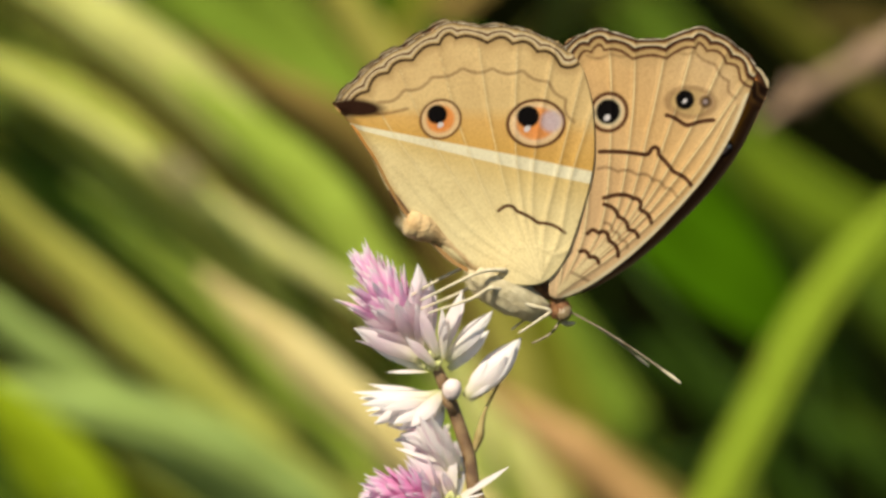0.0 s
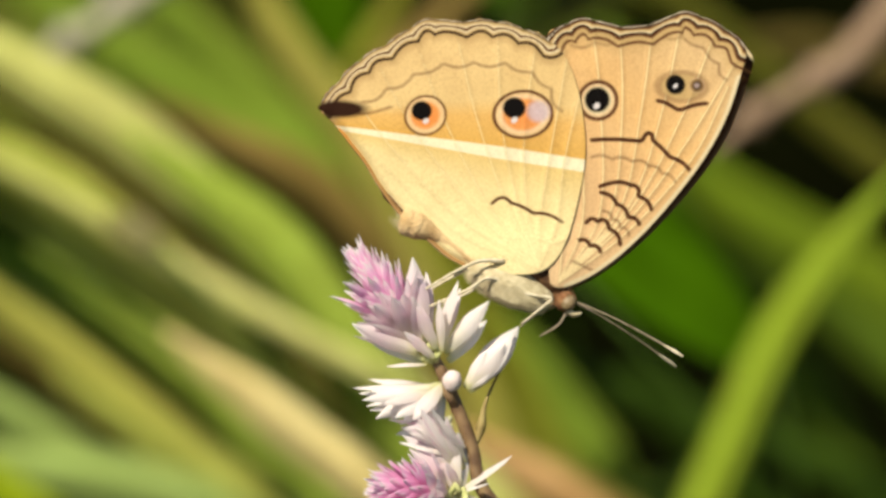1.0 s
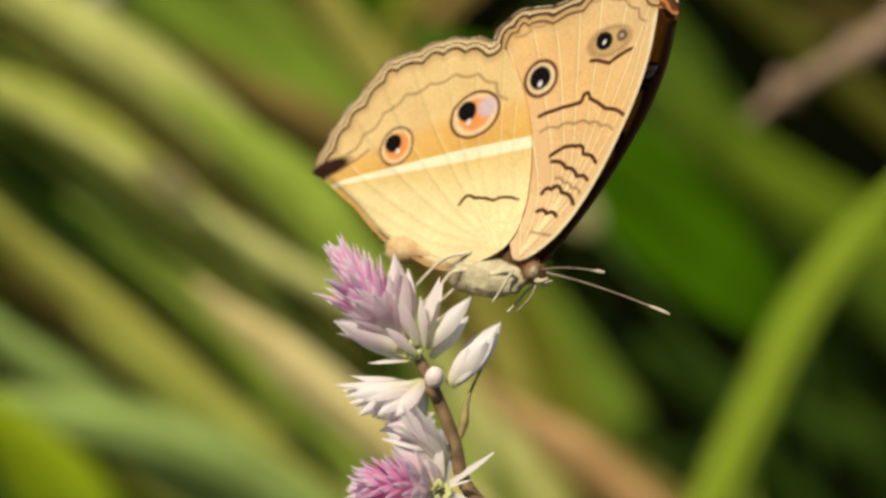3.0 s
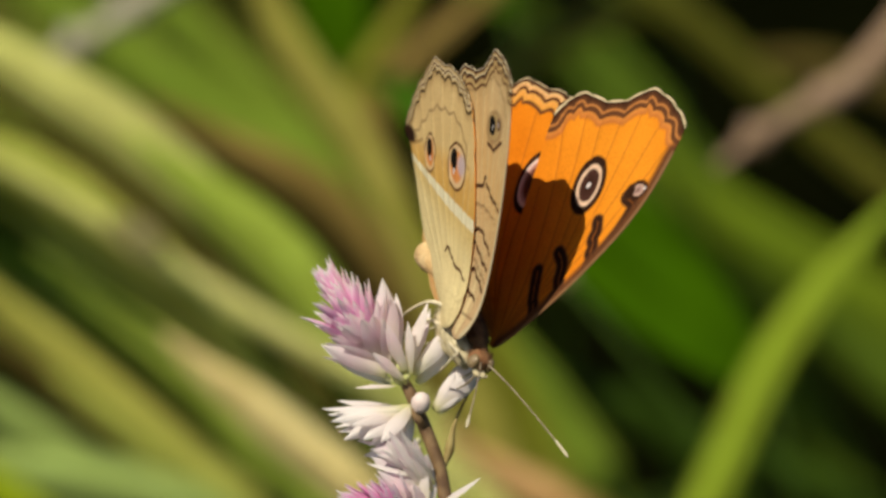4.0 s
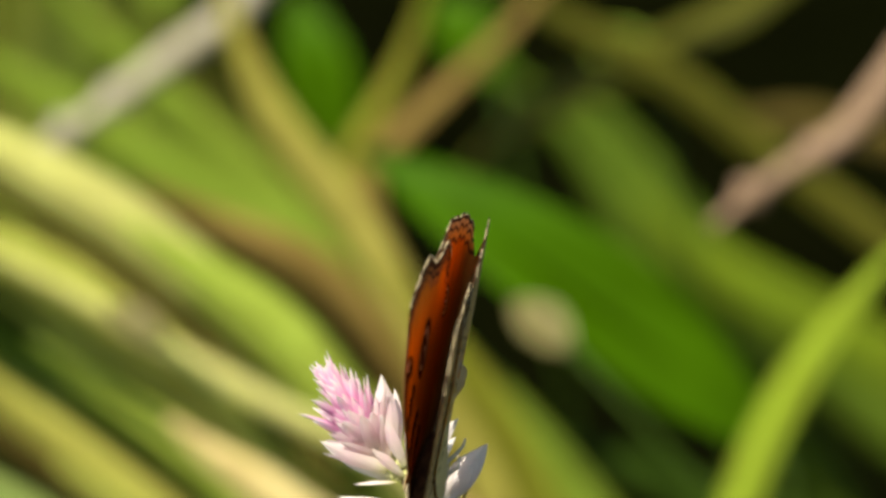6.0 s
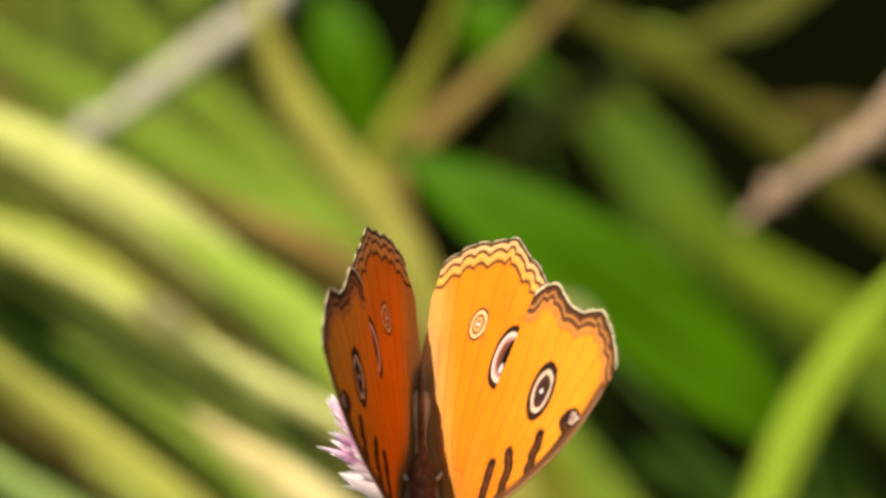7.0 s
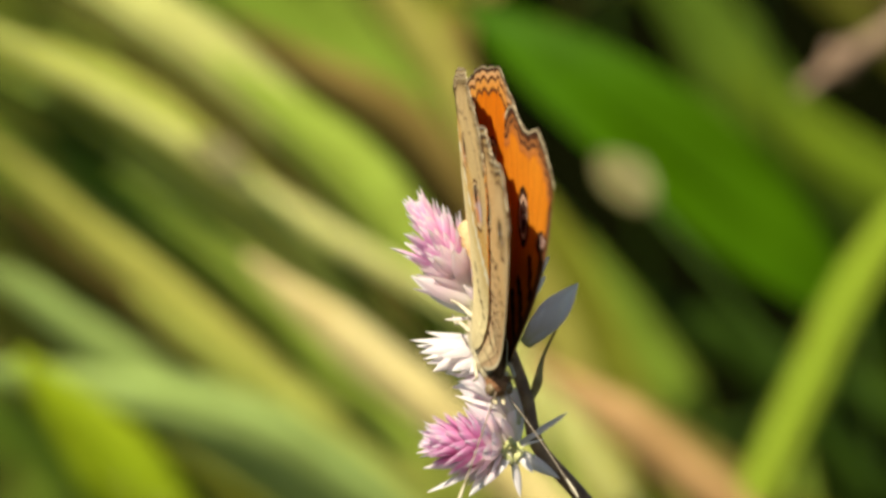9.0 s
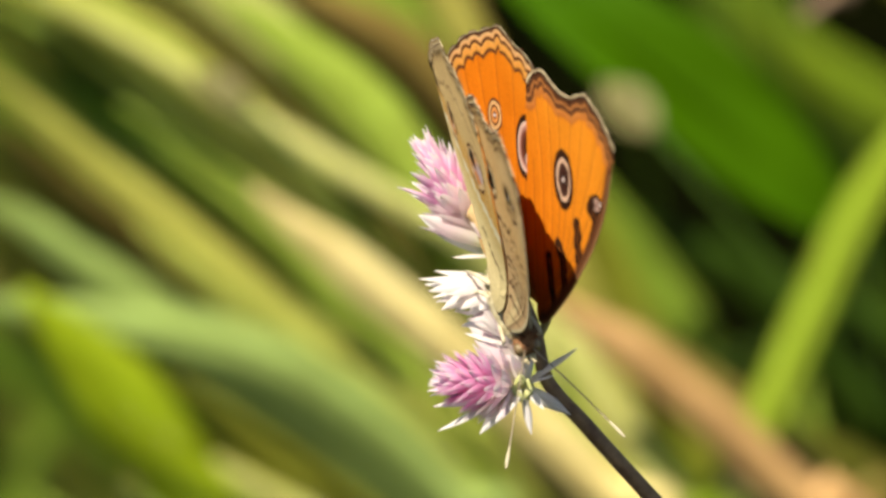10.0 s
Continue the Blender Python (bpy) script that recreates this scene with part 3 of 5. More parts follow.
grass_blade(OLIVE, "dull olive upright grass blade", 0.0045, (0.0297, 0.4024, -0.0100), (0.0257, 0.3644, 0.2949), (0.0217, 0.3524, 0.3949), (0.0191, 0.3519, 0.4079), (0.0162, 0.3513, 0.4207), (0.0130, 0.3507, 0.4333), (0.0095, 0.3501, 0.4458), (0.0056, 0.3496, 0.4581), (0.0026, 0.3490, 0.4674), (-0.0018, 0.3484, 0.4761), (-0.0056, 0.3479, 0.4832), (-0.0052, 0.3473, 0.4918), (-0.0009, 0.3467, 0.4987), (0.0032, 0.3461, 0.5058), (0.0062, 0.3456, 0.5130), (0.0089, 0.3450, 0.5210))
grass_blade(BROWN, "thin olive-brown leaning grass stem", 0.0040, (0.0294, 0.4174, -0.0100), (0.0254, 0.3794, 0.3000), (0.0214, 0.3674, 0.4000), (0.0185, 0.3669, 0.4130), (0.0152, 0.3663, 0.4258), (0.0116, 0.3657, 0.4385), (0.0077, 0.3651, 0.4509), (0.0046, 0.3646, 0.4604), (0.0009, 0.3640, 0.4699), (-0.0022, 0.3634, 0.4779), (-0.0030, 0.3629, 0.4863), (0.0018, 0.3623, 0.4919), (0.0087, 0.3617, 0.4978), (0.0165, 0.3611, 0.5046), (0.0212, 0.3606, 0.5095), (0.0274, 0.3600, 0.5158))
grass_blade(BROWN, "brown withered grass blade", 0.0056, (0.0292, 0.3923, -0.0100), (0.0252, 0.3543, 0.3040), (0.0212, 0.3423, 0.4040), (0.0178, 0.3417, 0.4167), (0.0139, 0.3410, 0.4291), (0.0097, 0.3403, 0.4412), (0.0050, 0.3397, 0.4532), (0.0014, 0.3390, 0.4626), (-0.0031, 0.3383, 0.4712), (-0.0083, 0.3377, 0.4784), (-0.0137, 0.3370, 0.4831), (-0.0212, 0.3363, 0.4873), (-0.0267, 0.3357, 0.4908), (-0.0321, 0.3350, 0.4945))
broad_leaf(LEAF, "green leaf behind the stalks", 0.0231, 0.0092, (-0.0067, 0.4200, 0.4776), (-0.0112, 0.4260, 0.4994), (0.0233, 0.4700, -0.0100))
broad_leaf(LEAF, "green leaf behind the stalks", 0.0151, 0.0088, (0.0159, 0.4600, 0.4775), (0.0081, 0.4660, 0.4890), (0.0459, 0.5100, -0.0100))
grass_blade(PALE_GREEN, "pale cream-green arching grass blade", 0.0069, (0.0319, 0.3460, -0.0100), (0.0279, 0.3080, 0.3203), (0.0239, 0.2960, 0.4203), (0.0187, 0.2954, 0.4316), (0.0129, 0.2949, 0.4425), (0.0065, 0.2944, 0.4530), (-0.0004, 0.2938, 0.4630), (-0.0079, 0.2933, 0.4724), (-0.0145, 0.2928, 0.4806), (-0.0211, 0.2922, 0.4881), (-0.0270, 0.2917, 0.4942), (-0.0329, 0.2912, 0.4999), (-0.0395, 0.2906, 0.5048), (-0.0467, 0.2901, 0.5098), (-0.0540, 0.2896, 0.5142), (-0.0626, 0.2890, 0.5192), (-0.0704, 0.2885, 0.5244))
grass_blade(GREEN, "light green leaning grass blade", 0.0079, (0.0222, 0.3412, -0.0100), (0.0182, 0.3032, 0.3242), (0.0142, 0.2912, 0.4242), (0.0100, 0.2904, 0.4359), (0.0054, 0.2896, 0.4474), (0.0003, 0.2888, 0.4586), (-0.0053, 0.2880, 0.4694), (-0.0092, 0.2872, 0.4768), (-0.0143, 0.2864, 0.4843), (-0.0209, 0.2856, 0.4911), (-0.0268, 0.2848, 0.4962), (-0.0333, 0.2840, 0.5017))
grass_blade(SHADE_BROWN, "narrow dark brown blade standing in for shaded gap", 0.0025, (0.0181, 0.3398, -0.0100), (0.0141, 0.3018, 0.3231), (0.0101, 0.2898, 0.4231), (0.0054, 0.2892, 0.4346), (0.0002, 0.2885, 0.4457), (-0.0056, 0.2878, 0.4565), (-0.0119, 0.2872, 0.4668), (-0.0188, 0.2865, 0.4767), (-0.0239, 0.2858, 0.4841), (-0.0291, 0.2852, 0.4899), (-0.0343, 0.2845, 0.4947), (-0.0396, 0.2838, 0.4991), (-0.0455, 0.2832, 0.5036), (-0.0513, 0.2825, 0.5094))
grass_blade(SAGE_YELLOW, "pale olive leaning grass blade", 0.0072, (0.0190, 0.3488, -0.0100), (0.0150, 0.3108, 0.3196), (0.0110, 0.2988, 0.4196), (0.0057, 0.2982, 0.4310), (0.0000, 0.2975, 0.4419), (-0.0063, 0.2968, 0.4525), (-0.0132, 0.2962, 0.4626), (-0.0190, 0.2955, 0.4712), (-0.0263, 0.2948, 0.4788), (-0.0336, 0.2942, 0.4854), (-0.0408, 0.2935, 0.4921), (-0.0481, 0.2928, 0.4971), (-0.0562, 0.2922, 0.5009), (-0.0655, 0.2915, 0.5055))
broad_leaf(BUFF, "small pale withered leaf on grass", 0.0091, 0.0042, (-0.0291, 0.2680, 0.4904), (-0.0352, 0.2740, 0.4937), (0.3109, 0.3180, -0.0100))
grass_blade(DARK_GREEN, "dark leaning grass blade, shade put in its colour", 0.0059, (0.0141, 0.3563, -0.0100), (0.0101, 0.3183, 0.3121), (0.0061, 0.3063, 0.4121), (0.0005, 0.3055, 0.4233), (-0.0057, 0.3048, 0.4342), (-0.0124, 0.3041, 0.4446), (-0.0198, 0.3034, 0.4544), (-0.0278, 0.3026, 0.4636), (-0.0344, 0.3019, 0.4713), (-0.0410, 0.3012, 0.4780), (-0.0476, 0.3005, 0.4842), (-0.0542, 0.2997, 0.4904), (-0.0635, 0.2990, 0.4966))
grass_blade(GREEN, "yellow-green leaning grass blade", 0.0057, (0.0139, 0.3516, -0.0100), (0.0099, 0.3136, 0.3203), (0.0059, 0.3016, 0.4203), (-0.0002, 0.3007, 0.4312), (-0.0070, 0.2998, 0.4416), (-0.0143, 0.2989, 0.4515), (-0.0196, 0.2981, 0.4586), (-0.0248, 0.2972, 0.4655), (-0.0301, 0.2963, 0.4715), (-0.0368, 0.2954, 0.4771), (-0.0453, 0.2945, 0.4849))
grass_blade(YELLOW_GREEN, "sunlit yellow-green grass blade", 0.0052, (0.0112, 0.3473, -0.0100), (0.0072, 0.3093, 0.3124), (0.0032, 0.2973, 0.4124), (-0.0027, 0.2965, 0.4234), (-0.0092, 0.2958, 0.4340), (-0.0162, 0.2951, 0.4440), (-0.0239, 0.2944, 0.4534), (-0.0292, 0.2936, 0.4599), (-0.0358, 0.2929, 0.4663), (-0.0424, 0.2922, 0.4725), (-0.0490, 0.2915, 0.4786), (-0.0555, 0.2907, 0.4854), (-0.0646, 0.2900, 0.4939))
grass_blade(SHADE_BROWN, "narrow dark brown blade standing in for shaded gap", 0.0049, (-0.0030, 0.3576, -0.0100), (-0.0070, 0.3196, 0.3180), (-0.0110, 0.3076, 0.4180), (-0.0171, 0.3067, 0.4290), (-0.0239, 0.3058, 0.4395), (-0.0312, 0.3049, 0.4494), (-0.0392, 0.3041, 0.4587), (-0.0451, 0.3032, 0.4656), (-0.0518, 0.3023, 0.4719), (-0.0563, 0.3014, 0.4773), (-0.0616, 0.3005, 0.4827))
grass_blade(YELLOW, "pale yellow grass blade beside the flower", 0.0041, (0.0298, 0.3440, -0.0100), (0.0258, 0.3060, 0.3205), (0.0218, 0.2940, 0.4205), (0.0162, 0.2930, 0.4317), (0.0100, 0.2920, 0.4424), (0.0032, 0.2910, 0.4527), (-0.0042, 0.2900, 0.4624), (-0.0088, 0.2890, 0.4686), (-0.0134, 0.2880, 0.4740), (-0.0187, 0.2870, 0.4787))
grass_blade(STRAW, "straw-coloured dry grass blade", 0.0060, (0.0279, 0.3121, -0.0100), (0.0239, 0.2741, 0.3320), (0.0199, 0.2621, 0.4320), (0.0128, 0.2612, 0.4417), (0.0051, 0.2603, 0.4508), (-0.0032, 0.2594, 0.4592), (-0.0083, 0.2586, 0.4645), (-0.0135, 0.2577, 0.4691), (-0.0186, 0.2568, 0.4744), (-0.0238, 0.2559, 0.4789), (-0.0285, 0.2550, 0.4836))
grass_blade(SAGE, "sage green leaning grass blade", 0.0059, (0.0034, 0.3531, -0.0100), (-0.0006, 0.3151, 0.3132), (-0.0046, 0.3031, 0.4132), (-0.0115, 0.3022, 0.4237), (-0.0190, 0.3013, 0.4335), (-0.0271, 0.3004, 0.4427), (-0.0359, 0.2996, 0.4511), (-0.0433, 0.2987, 0.4581), (-0.0499, 0.2978, 0.4636), (-0.0566, 0.2969, 0.4690), (-0.0659, 0.2960, 0.4754))
grass_blade(SAGE, "pale sage green arching grass blade", 0.0065, (0.0096, 0.3426, -0.0100), (0.0056, 0.3046, 0.3229), (0.0016, 0.2926, 0.4229), (-0.0059, 0.2917, 0.4326), (-0.0119, 0.2908, 0.4403), (-0.0198, 0.2899, 0.4480), (-0.0279, 0.2891, 0.4534), (-0.0367, 0.2882, 0.4570), (-0.0469, 0.2873, 0.4594), (-0.0564, 0.2864, 0.4615), (-0.0645, 0.2855, 0.4633))
grass_blade(LIME, "bright lime leaning grass blade", 0.0109, (-0.0197, 0.3400, -0.0100), (-0.0237, 0.3020, 0.3150), (-0.0277, 0.2900, 0.4150), (-0.0329, 0.2888, 0.4263), (-0.0386, 0.2877, 0.4373), (-0.0421, 0.2865, 0.4441), (-0.0465, 0.2854, 0.4511), (-0.0517, 0.2842, 0.4578), (-0.0574, 0.2831, 0.4651))
grass_blade(DARK_GREEN, "dark leaning grass blade, shade put in its colour", 0.0043, (0.0209, 0.3576, -0.0100), (0.0169, 0.3196, 0.3105), (0.0129, 0.3076, 0.4105), (0.0051, 0.3067, 0.4203), (-0.0033, 0.3058, 0.4295), (-0.0124, 0.3049, 0.4378), (-0.0221, 0.3041, 0.4452), (-0.0324, 0.3032, 0.4515), (-0.0405, 0.3023, 0.4566), (-0.0472, 0.3014, 0.4614), (-0.0553, 0.3005, 0.4669))
grass_blade(OLIVE, "olive grass blade near the soil", 0.0066, (-0.0065, 0.4114, -0.0100), (-0.0105, 0.3734, 0.2930), (-0.0145, 0.3614, 0.3930), (-0.0211, 0.3598, 0.4046), (-0.0283, 0.3582, 0.4157), (-0.0331, 0.3566, 0.4233), (-0.0386, 0.3550, 0.4308))
grass_blade(MID, "green grass blade near the soil", 0.0059, (0.0003, 0.4160, -0.0100), (-0.0037, 0.3780, 0.3009), (-0.0077, 0.3660, 0.4009), (-0.0152, 0.3640, 0.4120), (-0.0215, 0.3620, 0.4213), (-0.0270, 0.3600, 0.4290))
grass_blade(SHADE_OLIVE, "olive grass stalk leaning to the ground", 0.0049, (0.1024, 0.4373, -0.0100), (0.0984, 0.3993, 0.3317), (0.0944, 0.3873, 0.4317), (0.0867, 0.3867, 0.4426), (0.0784, 0.3860, 0.4529), (0.0694, 0.3853, 0.4625), (0.0597, 0.3847, 0.4712), (0.0526, 0.3840, 0.4776), (0.0462, 0.3833, 0.4838), (0.0392, 0.3827, 0.4906), (0.0321, 0.3820, 0.4960), (0.0249, 0.3813, 0.5006), (0.0179, 0.3807, 0.5057), (0.0108, 0.3800, 0.5109))
grass_blade(SHADE_OLIVE, "olive grass blade leaning across", 0.0057, (0.3000, 0.5267, -0.0100), (0.2800, 0.4867, 0.3500), (0.0983, 0.4138, 0.5144), (0.0521, 0.4067, 0.4966), (0.0435, 0.4053, 0.4933), (0.0341, 0.4040, 0.4898), (0.0248, 0.4027, 0.4866), (0.0145, 0.4013, 0.4813), (0.0089, 0.4000, 0.4770))
grass_blade(SHADE_BROWN, "brown grass stem leaning across", 0.0047, (0.1083, 0.4869, -0.0100), (0.1043, 0.4489, 0.3523), (0.1003, 0.4369, 0.4523), (0.0889, 0.4357, 0.4598), (0.0769, 0.4346, 0.4662), (0.0644, 0.4334, 0.4711), (0.0575, 0.4323, 0.4738), (0.0513, 0.4311, 0.4750), (0.0459, 0.4300, 0.4757))
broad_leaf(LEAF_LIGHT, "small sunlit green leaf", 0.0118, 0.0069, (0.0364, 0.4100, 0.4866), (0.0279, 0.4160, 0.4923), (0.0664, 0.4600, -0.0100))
stalk(TWIG, "twig", "smooth pinkish brown twig", "twig", [0.0022, 0.0022, 0.0020, 0.0007], (0.3000, 0.4269, -0.0100), (0.2800, 0.3869, 0.3500), (0.1017, 0.3154, 0.5509), (0.0687, 0.3069, 0.5142), (0.0643, 0.3057, 0.5093), (0.0603, 0.3046, 0.5049), (0.0563, 0.3034, 0.5008), (0.0511, 0.3023, 0.4981), (0.0440, 0.3011, 0.4946), (0.0387, 0.3000, 0.4909))
grass_blade(MID, "bright green arching blade behind the leaf", 0.0090, (0.1107, 0.6073, -0.0100), (0.1067, 0.5693, 0.2535), (0.1027, 0.5573, 0.3535), (0.0951, 0.5565, 0.3669), (0.0867, 0.5558, 0.3799), (0.0777, 0.5551, 0.3922), (0.0679, 0.5544, 0.4037), (0.0573, 0.5536, 0.4144), (0.0489, 0.5529, 0.4228), (0.0423, 0.5522, 0.4320), (0.0379, 0.5515, 0.4411), (0.0326, 0.5507, 0.4493), (0.0269, 0.5500, 0.4566))
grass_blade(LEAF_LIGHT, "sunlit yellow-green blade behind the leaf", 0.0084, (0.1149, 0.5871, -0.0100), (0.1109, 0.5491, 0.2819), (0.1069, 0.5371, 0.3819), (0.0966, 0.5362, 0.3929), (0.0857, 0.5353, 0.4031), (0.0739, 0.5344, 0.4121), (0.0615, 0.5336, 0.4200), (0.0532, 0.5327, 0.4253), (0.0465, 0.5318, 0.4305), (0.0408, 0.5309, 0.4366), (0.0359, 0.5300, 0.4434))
grass_blade(MID, "green blade behind the stalks", 0.0074, (0.0919, 0.6273, -0.0100), (0.0879, 0.5893, 0.2325), (0.0839, 0.5773, 0.3325), (0.0786, 0.5765, 0.3475), (0.0728, 0.5758, 0.3621), (0.0665, 0.5751, 0.3764), (0.0595, 0.5744, 0.3902), (0.0519, 0.5736, 0.4036), (0.0435, 0.5729, 0.4164), (0.0369, 0.5722, 0.4267), (0.0320, 0.5715, 0.4377), (0.0254, 0.5707, 0.4469), (0.0162, 0.5700, 0.4563))
broad_leaf(LEAF, "large smooth dark green leaf", 0.0622, 0.0142, (0.0449, 0.3000, 0.4646), (-0.0027, 0.3060, 0.5042), (0.0749, 0.3500, -0.0100))
broad_leaf(BUFF, "small pale withered leaf", 0.0099, 0.0055, (0.0197, 0.2900, 0.4800), (0.0135, 0.2960, 0.4849), (0.3197, 0.3400, -0.0100))
grass_blade(OLIVE_LIME, "olive-green leaning grass blade", 0.0055, (0.0403, 0.3822, -0.0100), (0.0363, 0.3442, 0.3055), (0.0323, 0.3322, 0.4055), (0.0283, 0.3314, 0.4179), (0.0238, 0.3306, 0.4300), (0.0189, 0.3298, 0.4418), (0.0153, 0.3290, 0.4506), (0.0124, 0.3282, 0.4583), (0.0094, 0.3274, 0.4647), (0.0065, 0.3266, 0.4702), (0.0032, 0.3258, 0.4763), (-0.0015, 0.3250, 0.4833))
grass_blade(PEACH, "peach-brown dry grass stalk", 0.0058, (0.0523, 0.3369, -0.0100), (0.0483, 0.2989, 0.3240), (0.0443, 0.2869, 0.4240), (0.0362, 0.2857, 0.4333), (0.0295, 0.2846, 0.4411), (0.0228, 0.2834, 0.4480), (0.0162, 0.2823, 0.4543), (0.0101, 0.2811, 0.4591), (0.0041, 0.2800, 0.4641))
grass_blade(DRY_OLIVE, "tan drying grass stalk", 0.0050, (0.0572, 0.3484, -0.0100), (0.0532, 0.3104, 0.3213), (0.0492, 0.2984, 0.4213), (0.0408, 0.2968, 0.4306), (0.0333, 0.2952, 0.4390), (0.0252, 0.2936, 0.4472), (0.0158, 0.2920, 0.4561))
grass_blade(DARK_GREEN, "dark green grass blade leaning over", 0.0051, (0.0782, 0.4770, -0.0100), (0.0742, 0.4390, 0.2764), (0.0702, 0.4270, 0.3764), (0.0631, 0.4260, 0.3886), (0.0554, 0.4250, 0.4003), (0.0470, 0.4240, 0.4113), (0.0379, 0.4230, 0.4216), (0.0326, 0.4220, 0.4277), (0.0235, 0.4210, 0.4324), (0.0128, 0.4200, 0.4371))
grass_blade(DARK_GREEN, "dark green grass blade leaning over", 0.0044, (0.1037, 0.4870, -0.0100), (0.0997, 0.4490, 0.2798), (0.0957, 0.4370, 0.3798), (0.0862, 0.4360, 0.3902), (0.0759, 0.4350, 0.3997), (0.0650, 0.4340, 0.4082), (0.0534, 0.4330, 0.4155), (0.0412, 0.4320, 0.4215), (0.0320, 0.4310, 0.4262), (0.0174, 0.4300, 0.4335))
grass_blade(LIME_GREEN, "bright green leaning grass blade", 0.0066, (0.0307, 0.3422, -0.0100), (0.0267, 0.3042, 0.3209), (0.0228, 0.2922, 0.4209), (0.0274, 0.2914, 0.4325), (0.0325, 0.2906, 0.4437), (0.0355, 0.2898, 0.4503), (0.0391, 0.2890, 0.4582), (0.0423, 0.2882, 0.4654), (0.0458, 0.2874, 0.4718), (0.0502, 0.2866, 0.4782), (0.0554, 0.2858, 0.4845), (0.0610, 0.2850, 0.4908))
grass_blade(MID, "green grass blade leaning over", 0.0046, (0.0391, 0.3564, -0.0100), (0.0351, 0.3184, 0.3174), (0.0311, 0.3064, 0.4174), (0.0235, 0.3048, 0.4276), (0.0188, 0.3032, 0.4341), (0.0134, 0.3016, 0.4406), (0.0052, 0.3000, 0.4486))
broad_leaf(BUFF, "small pale withered leaf", 0.0102, 0.0058, (0.0328, 0.2850, 0.4344), (0.0263, 0.2910, 0.4394), (0.0628, 0.3350, -0.0100))
grass_blade(SHADE_OLIVE, "olive-brown leaning grass stalk", 0.0070, (0.0768, 0.4164, -0.0100), (0.0728, 0.3784, 0.2965), (0.0688, 0.3664, 0.3965), (0.0586, 0.3648, 0.4051), (0.0478, 0.3632, 0.4126), (0.0391, 0.3616, 0.4189), (0.0304, 0.3600, 0.4266))
grass_blade(SAGE_YELLOW, "pale olive grass blade near the soil", 0.0069, (0.0149, 0.3485, -0.0100), (0.0109, 0.3105, 0.3130), (0.0069, 0.2985, 0.4130), (0.0005, 0.2975, 0.4238), (-0.0065, 0.2965, 0.4340), (-0.0118, 0.2955, 0.4418), (-0.0198, 0.2945, 0.4501), (-0.0278, 0.2935, 0.4572), (-0.0358, 0.2925, 0.4635), (-0.0437, 0.2915, 0.4701))
grass_blade(SAGE, "broad sage green grass blade", 0.0082, (0.0041, 0.3448, -0.0100), (0.0001, 0.3068, 0.3232), (-0.0039, 0.2948, 0.4232), (-0.0115, 0.2936, 0.4330), (-0.0174, 0.2925, 0.4408), (-0.0254, 0.2913, 0.4480), (-0.0335, 0.2902, 0.4529), (-0.0429, 0.2890, 0.4565), (-0.0524, 0.2879, 0.4600))



def thin_blades():
    """Narrow blades and dry stems between the broad leaning ones."""
    rng = random.Random(23)
    kinds = ((PALE_GREEN, "thin pale grass blade"), (GREEN, "thin green grass blade"), (OLIVE, "thin olive grass blade"), (SAGE, "thin sage green grass blade"),
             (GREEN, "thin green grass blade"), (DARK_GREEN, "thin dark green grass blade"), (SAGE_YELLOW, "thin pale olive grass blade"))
    for i in range(24):
        mat, label = kinds[i % len(kinds)]
        lift = -0.036 + 0.0033 * i + rng.uniform(-0.002, 0.002)
        deep = rng.uniform(0.283, 0.310)
        lean = rng.uniform(0.62, 0.86)
        wave = rng.uniform(-2.2, 2.2)
        line = [Vector((x, deep + 0.03 * (x + 0.07), 0.452 + lift - lean * (x + 0.03) + wave * (x + 0.03) * abs(x + 0.03)))
                for x in (-0.004, -0.013, -0.024, -0.038, -0.055 + rng.uniform(-0.01, 0.02))]
        low = line[0]
        grass_blade(mat, label, rng.uniform(0.0015, 0.0030), (low.x + 0.014, low.y + 0.06, -0.01), (low.x + 0.012, low.y + 0.02, low.z - 0.10),
                    (low.x + 0.010, low.y + 0.004, low.z - 0.024), (low.x + 0.006, low.y + 0.002, low.z - 0.009), *[tuple(q) for q in line])


thin_blades()

# ---- the flower ----
PX = 0.00005


def at(x, y, away=0.0):
    """A place in the flower's space: across, down from its tip and away, in units of 0.05 mm."""
    return Vector((x * PX, away * PX, -y * PX))


def petal_mesh(name, mat, width=0.23, cup=0.5, bend=0.12):
    """A pointed, keeled petal of unit length along z, hollow towards +y."""
    bm = bmesh.new()
    n, k = 9, 3
    along = bm.verts.layers.float.new("along")
    grid = []
    for i in range(n + 1):
        f = i / n
        w = width * 0.5 * (0.35 + 0.65 * math.sin(math.pi * min(1.0, f / 0.8) * 0.5)) * (1 - max(0.0, (f - 0.42) / 0.58) ** 1.6) + 0.003
        row = []
        for j in range(-k, k + 1):
            s = j / k
            v = bm.verts.new((w * s, cup * w * s * s - bend * (f - f * f) * 1.2 + 0.01 * abs(s) * math.sin(9 * f), f))
            v[along] = f
            row.append(v)
        grid.append(row)
    for a, b in zip(grid, grid[1:]):
        for j in range(2 * k):
            bm.faces.new((a[j], a[j + 1], b[j + 1], b[j]))
    me = bpy.data.meshes.new(name)
    bm.to_mesh(me)
    bm.free()
    me.materials.append(mat)
    for f in me.polygons:
        f.use_smooth = True
    return me


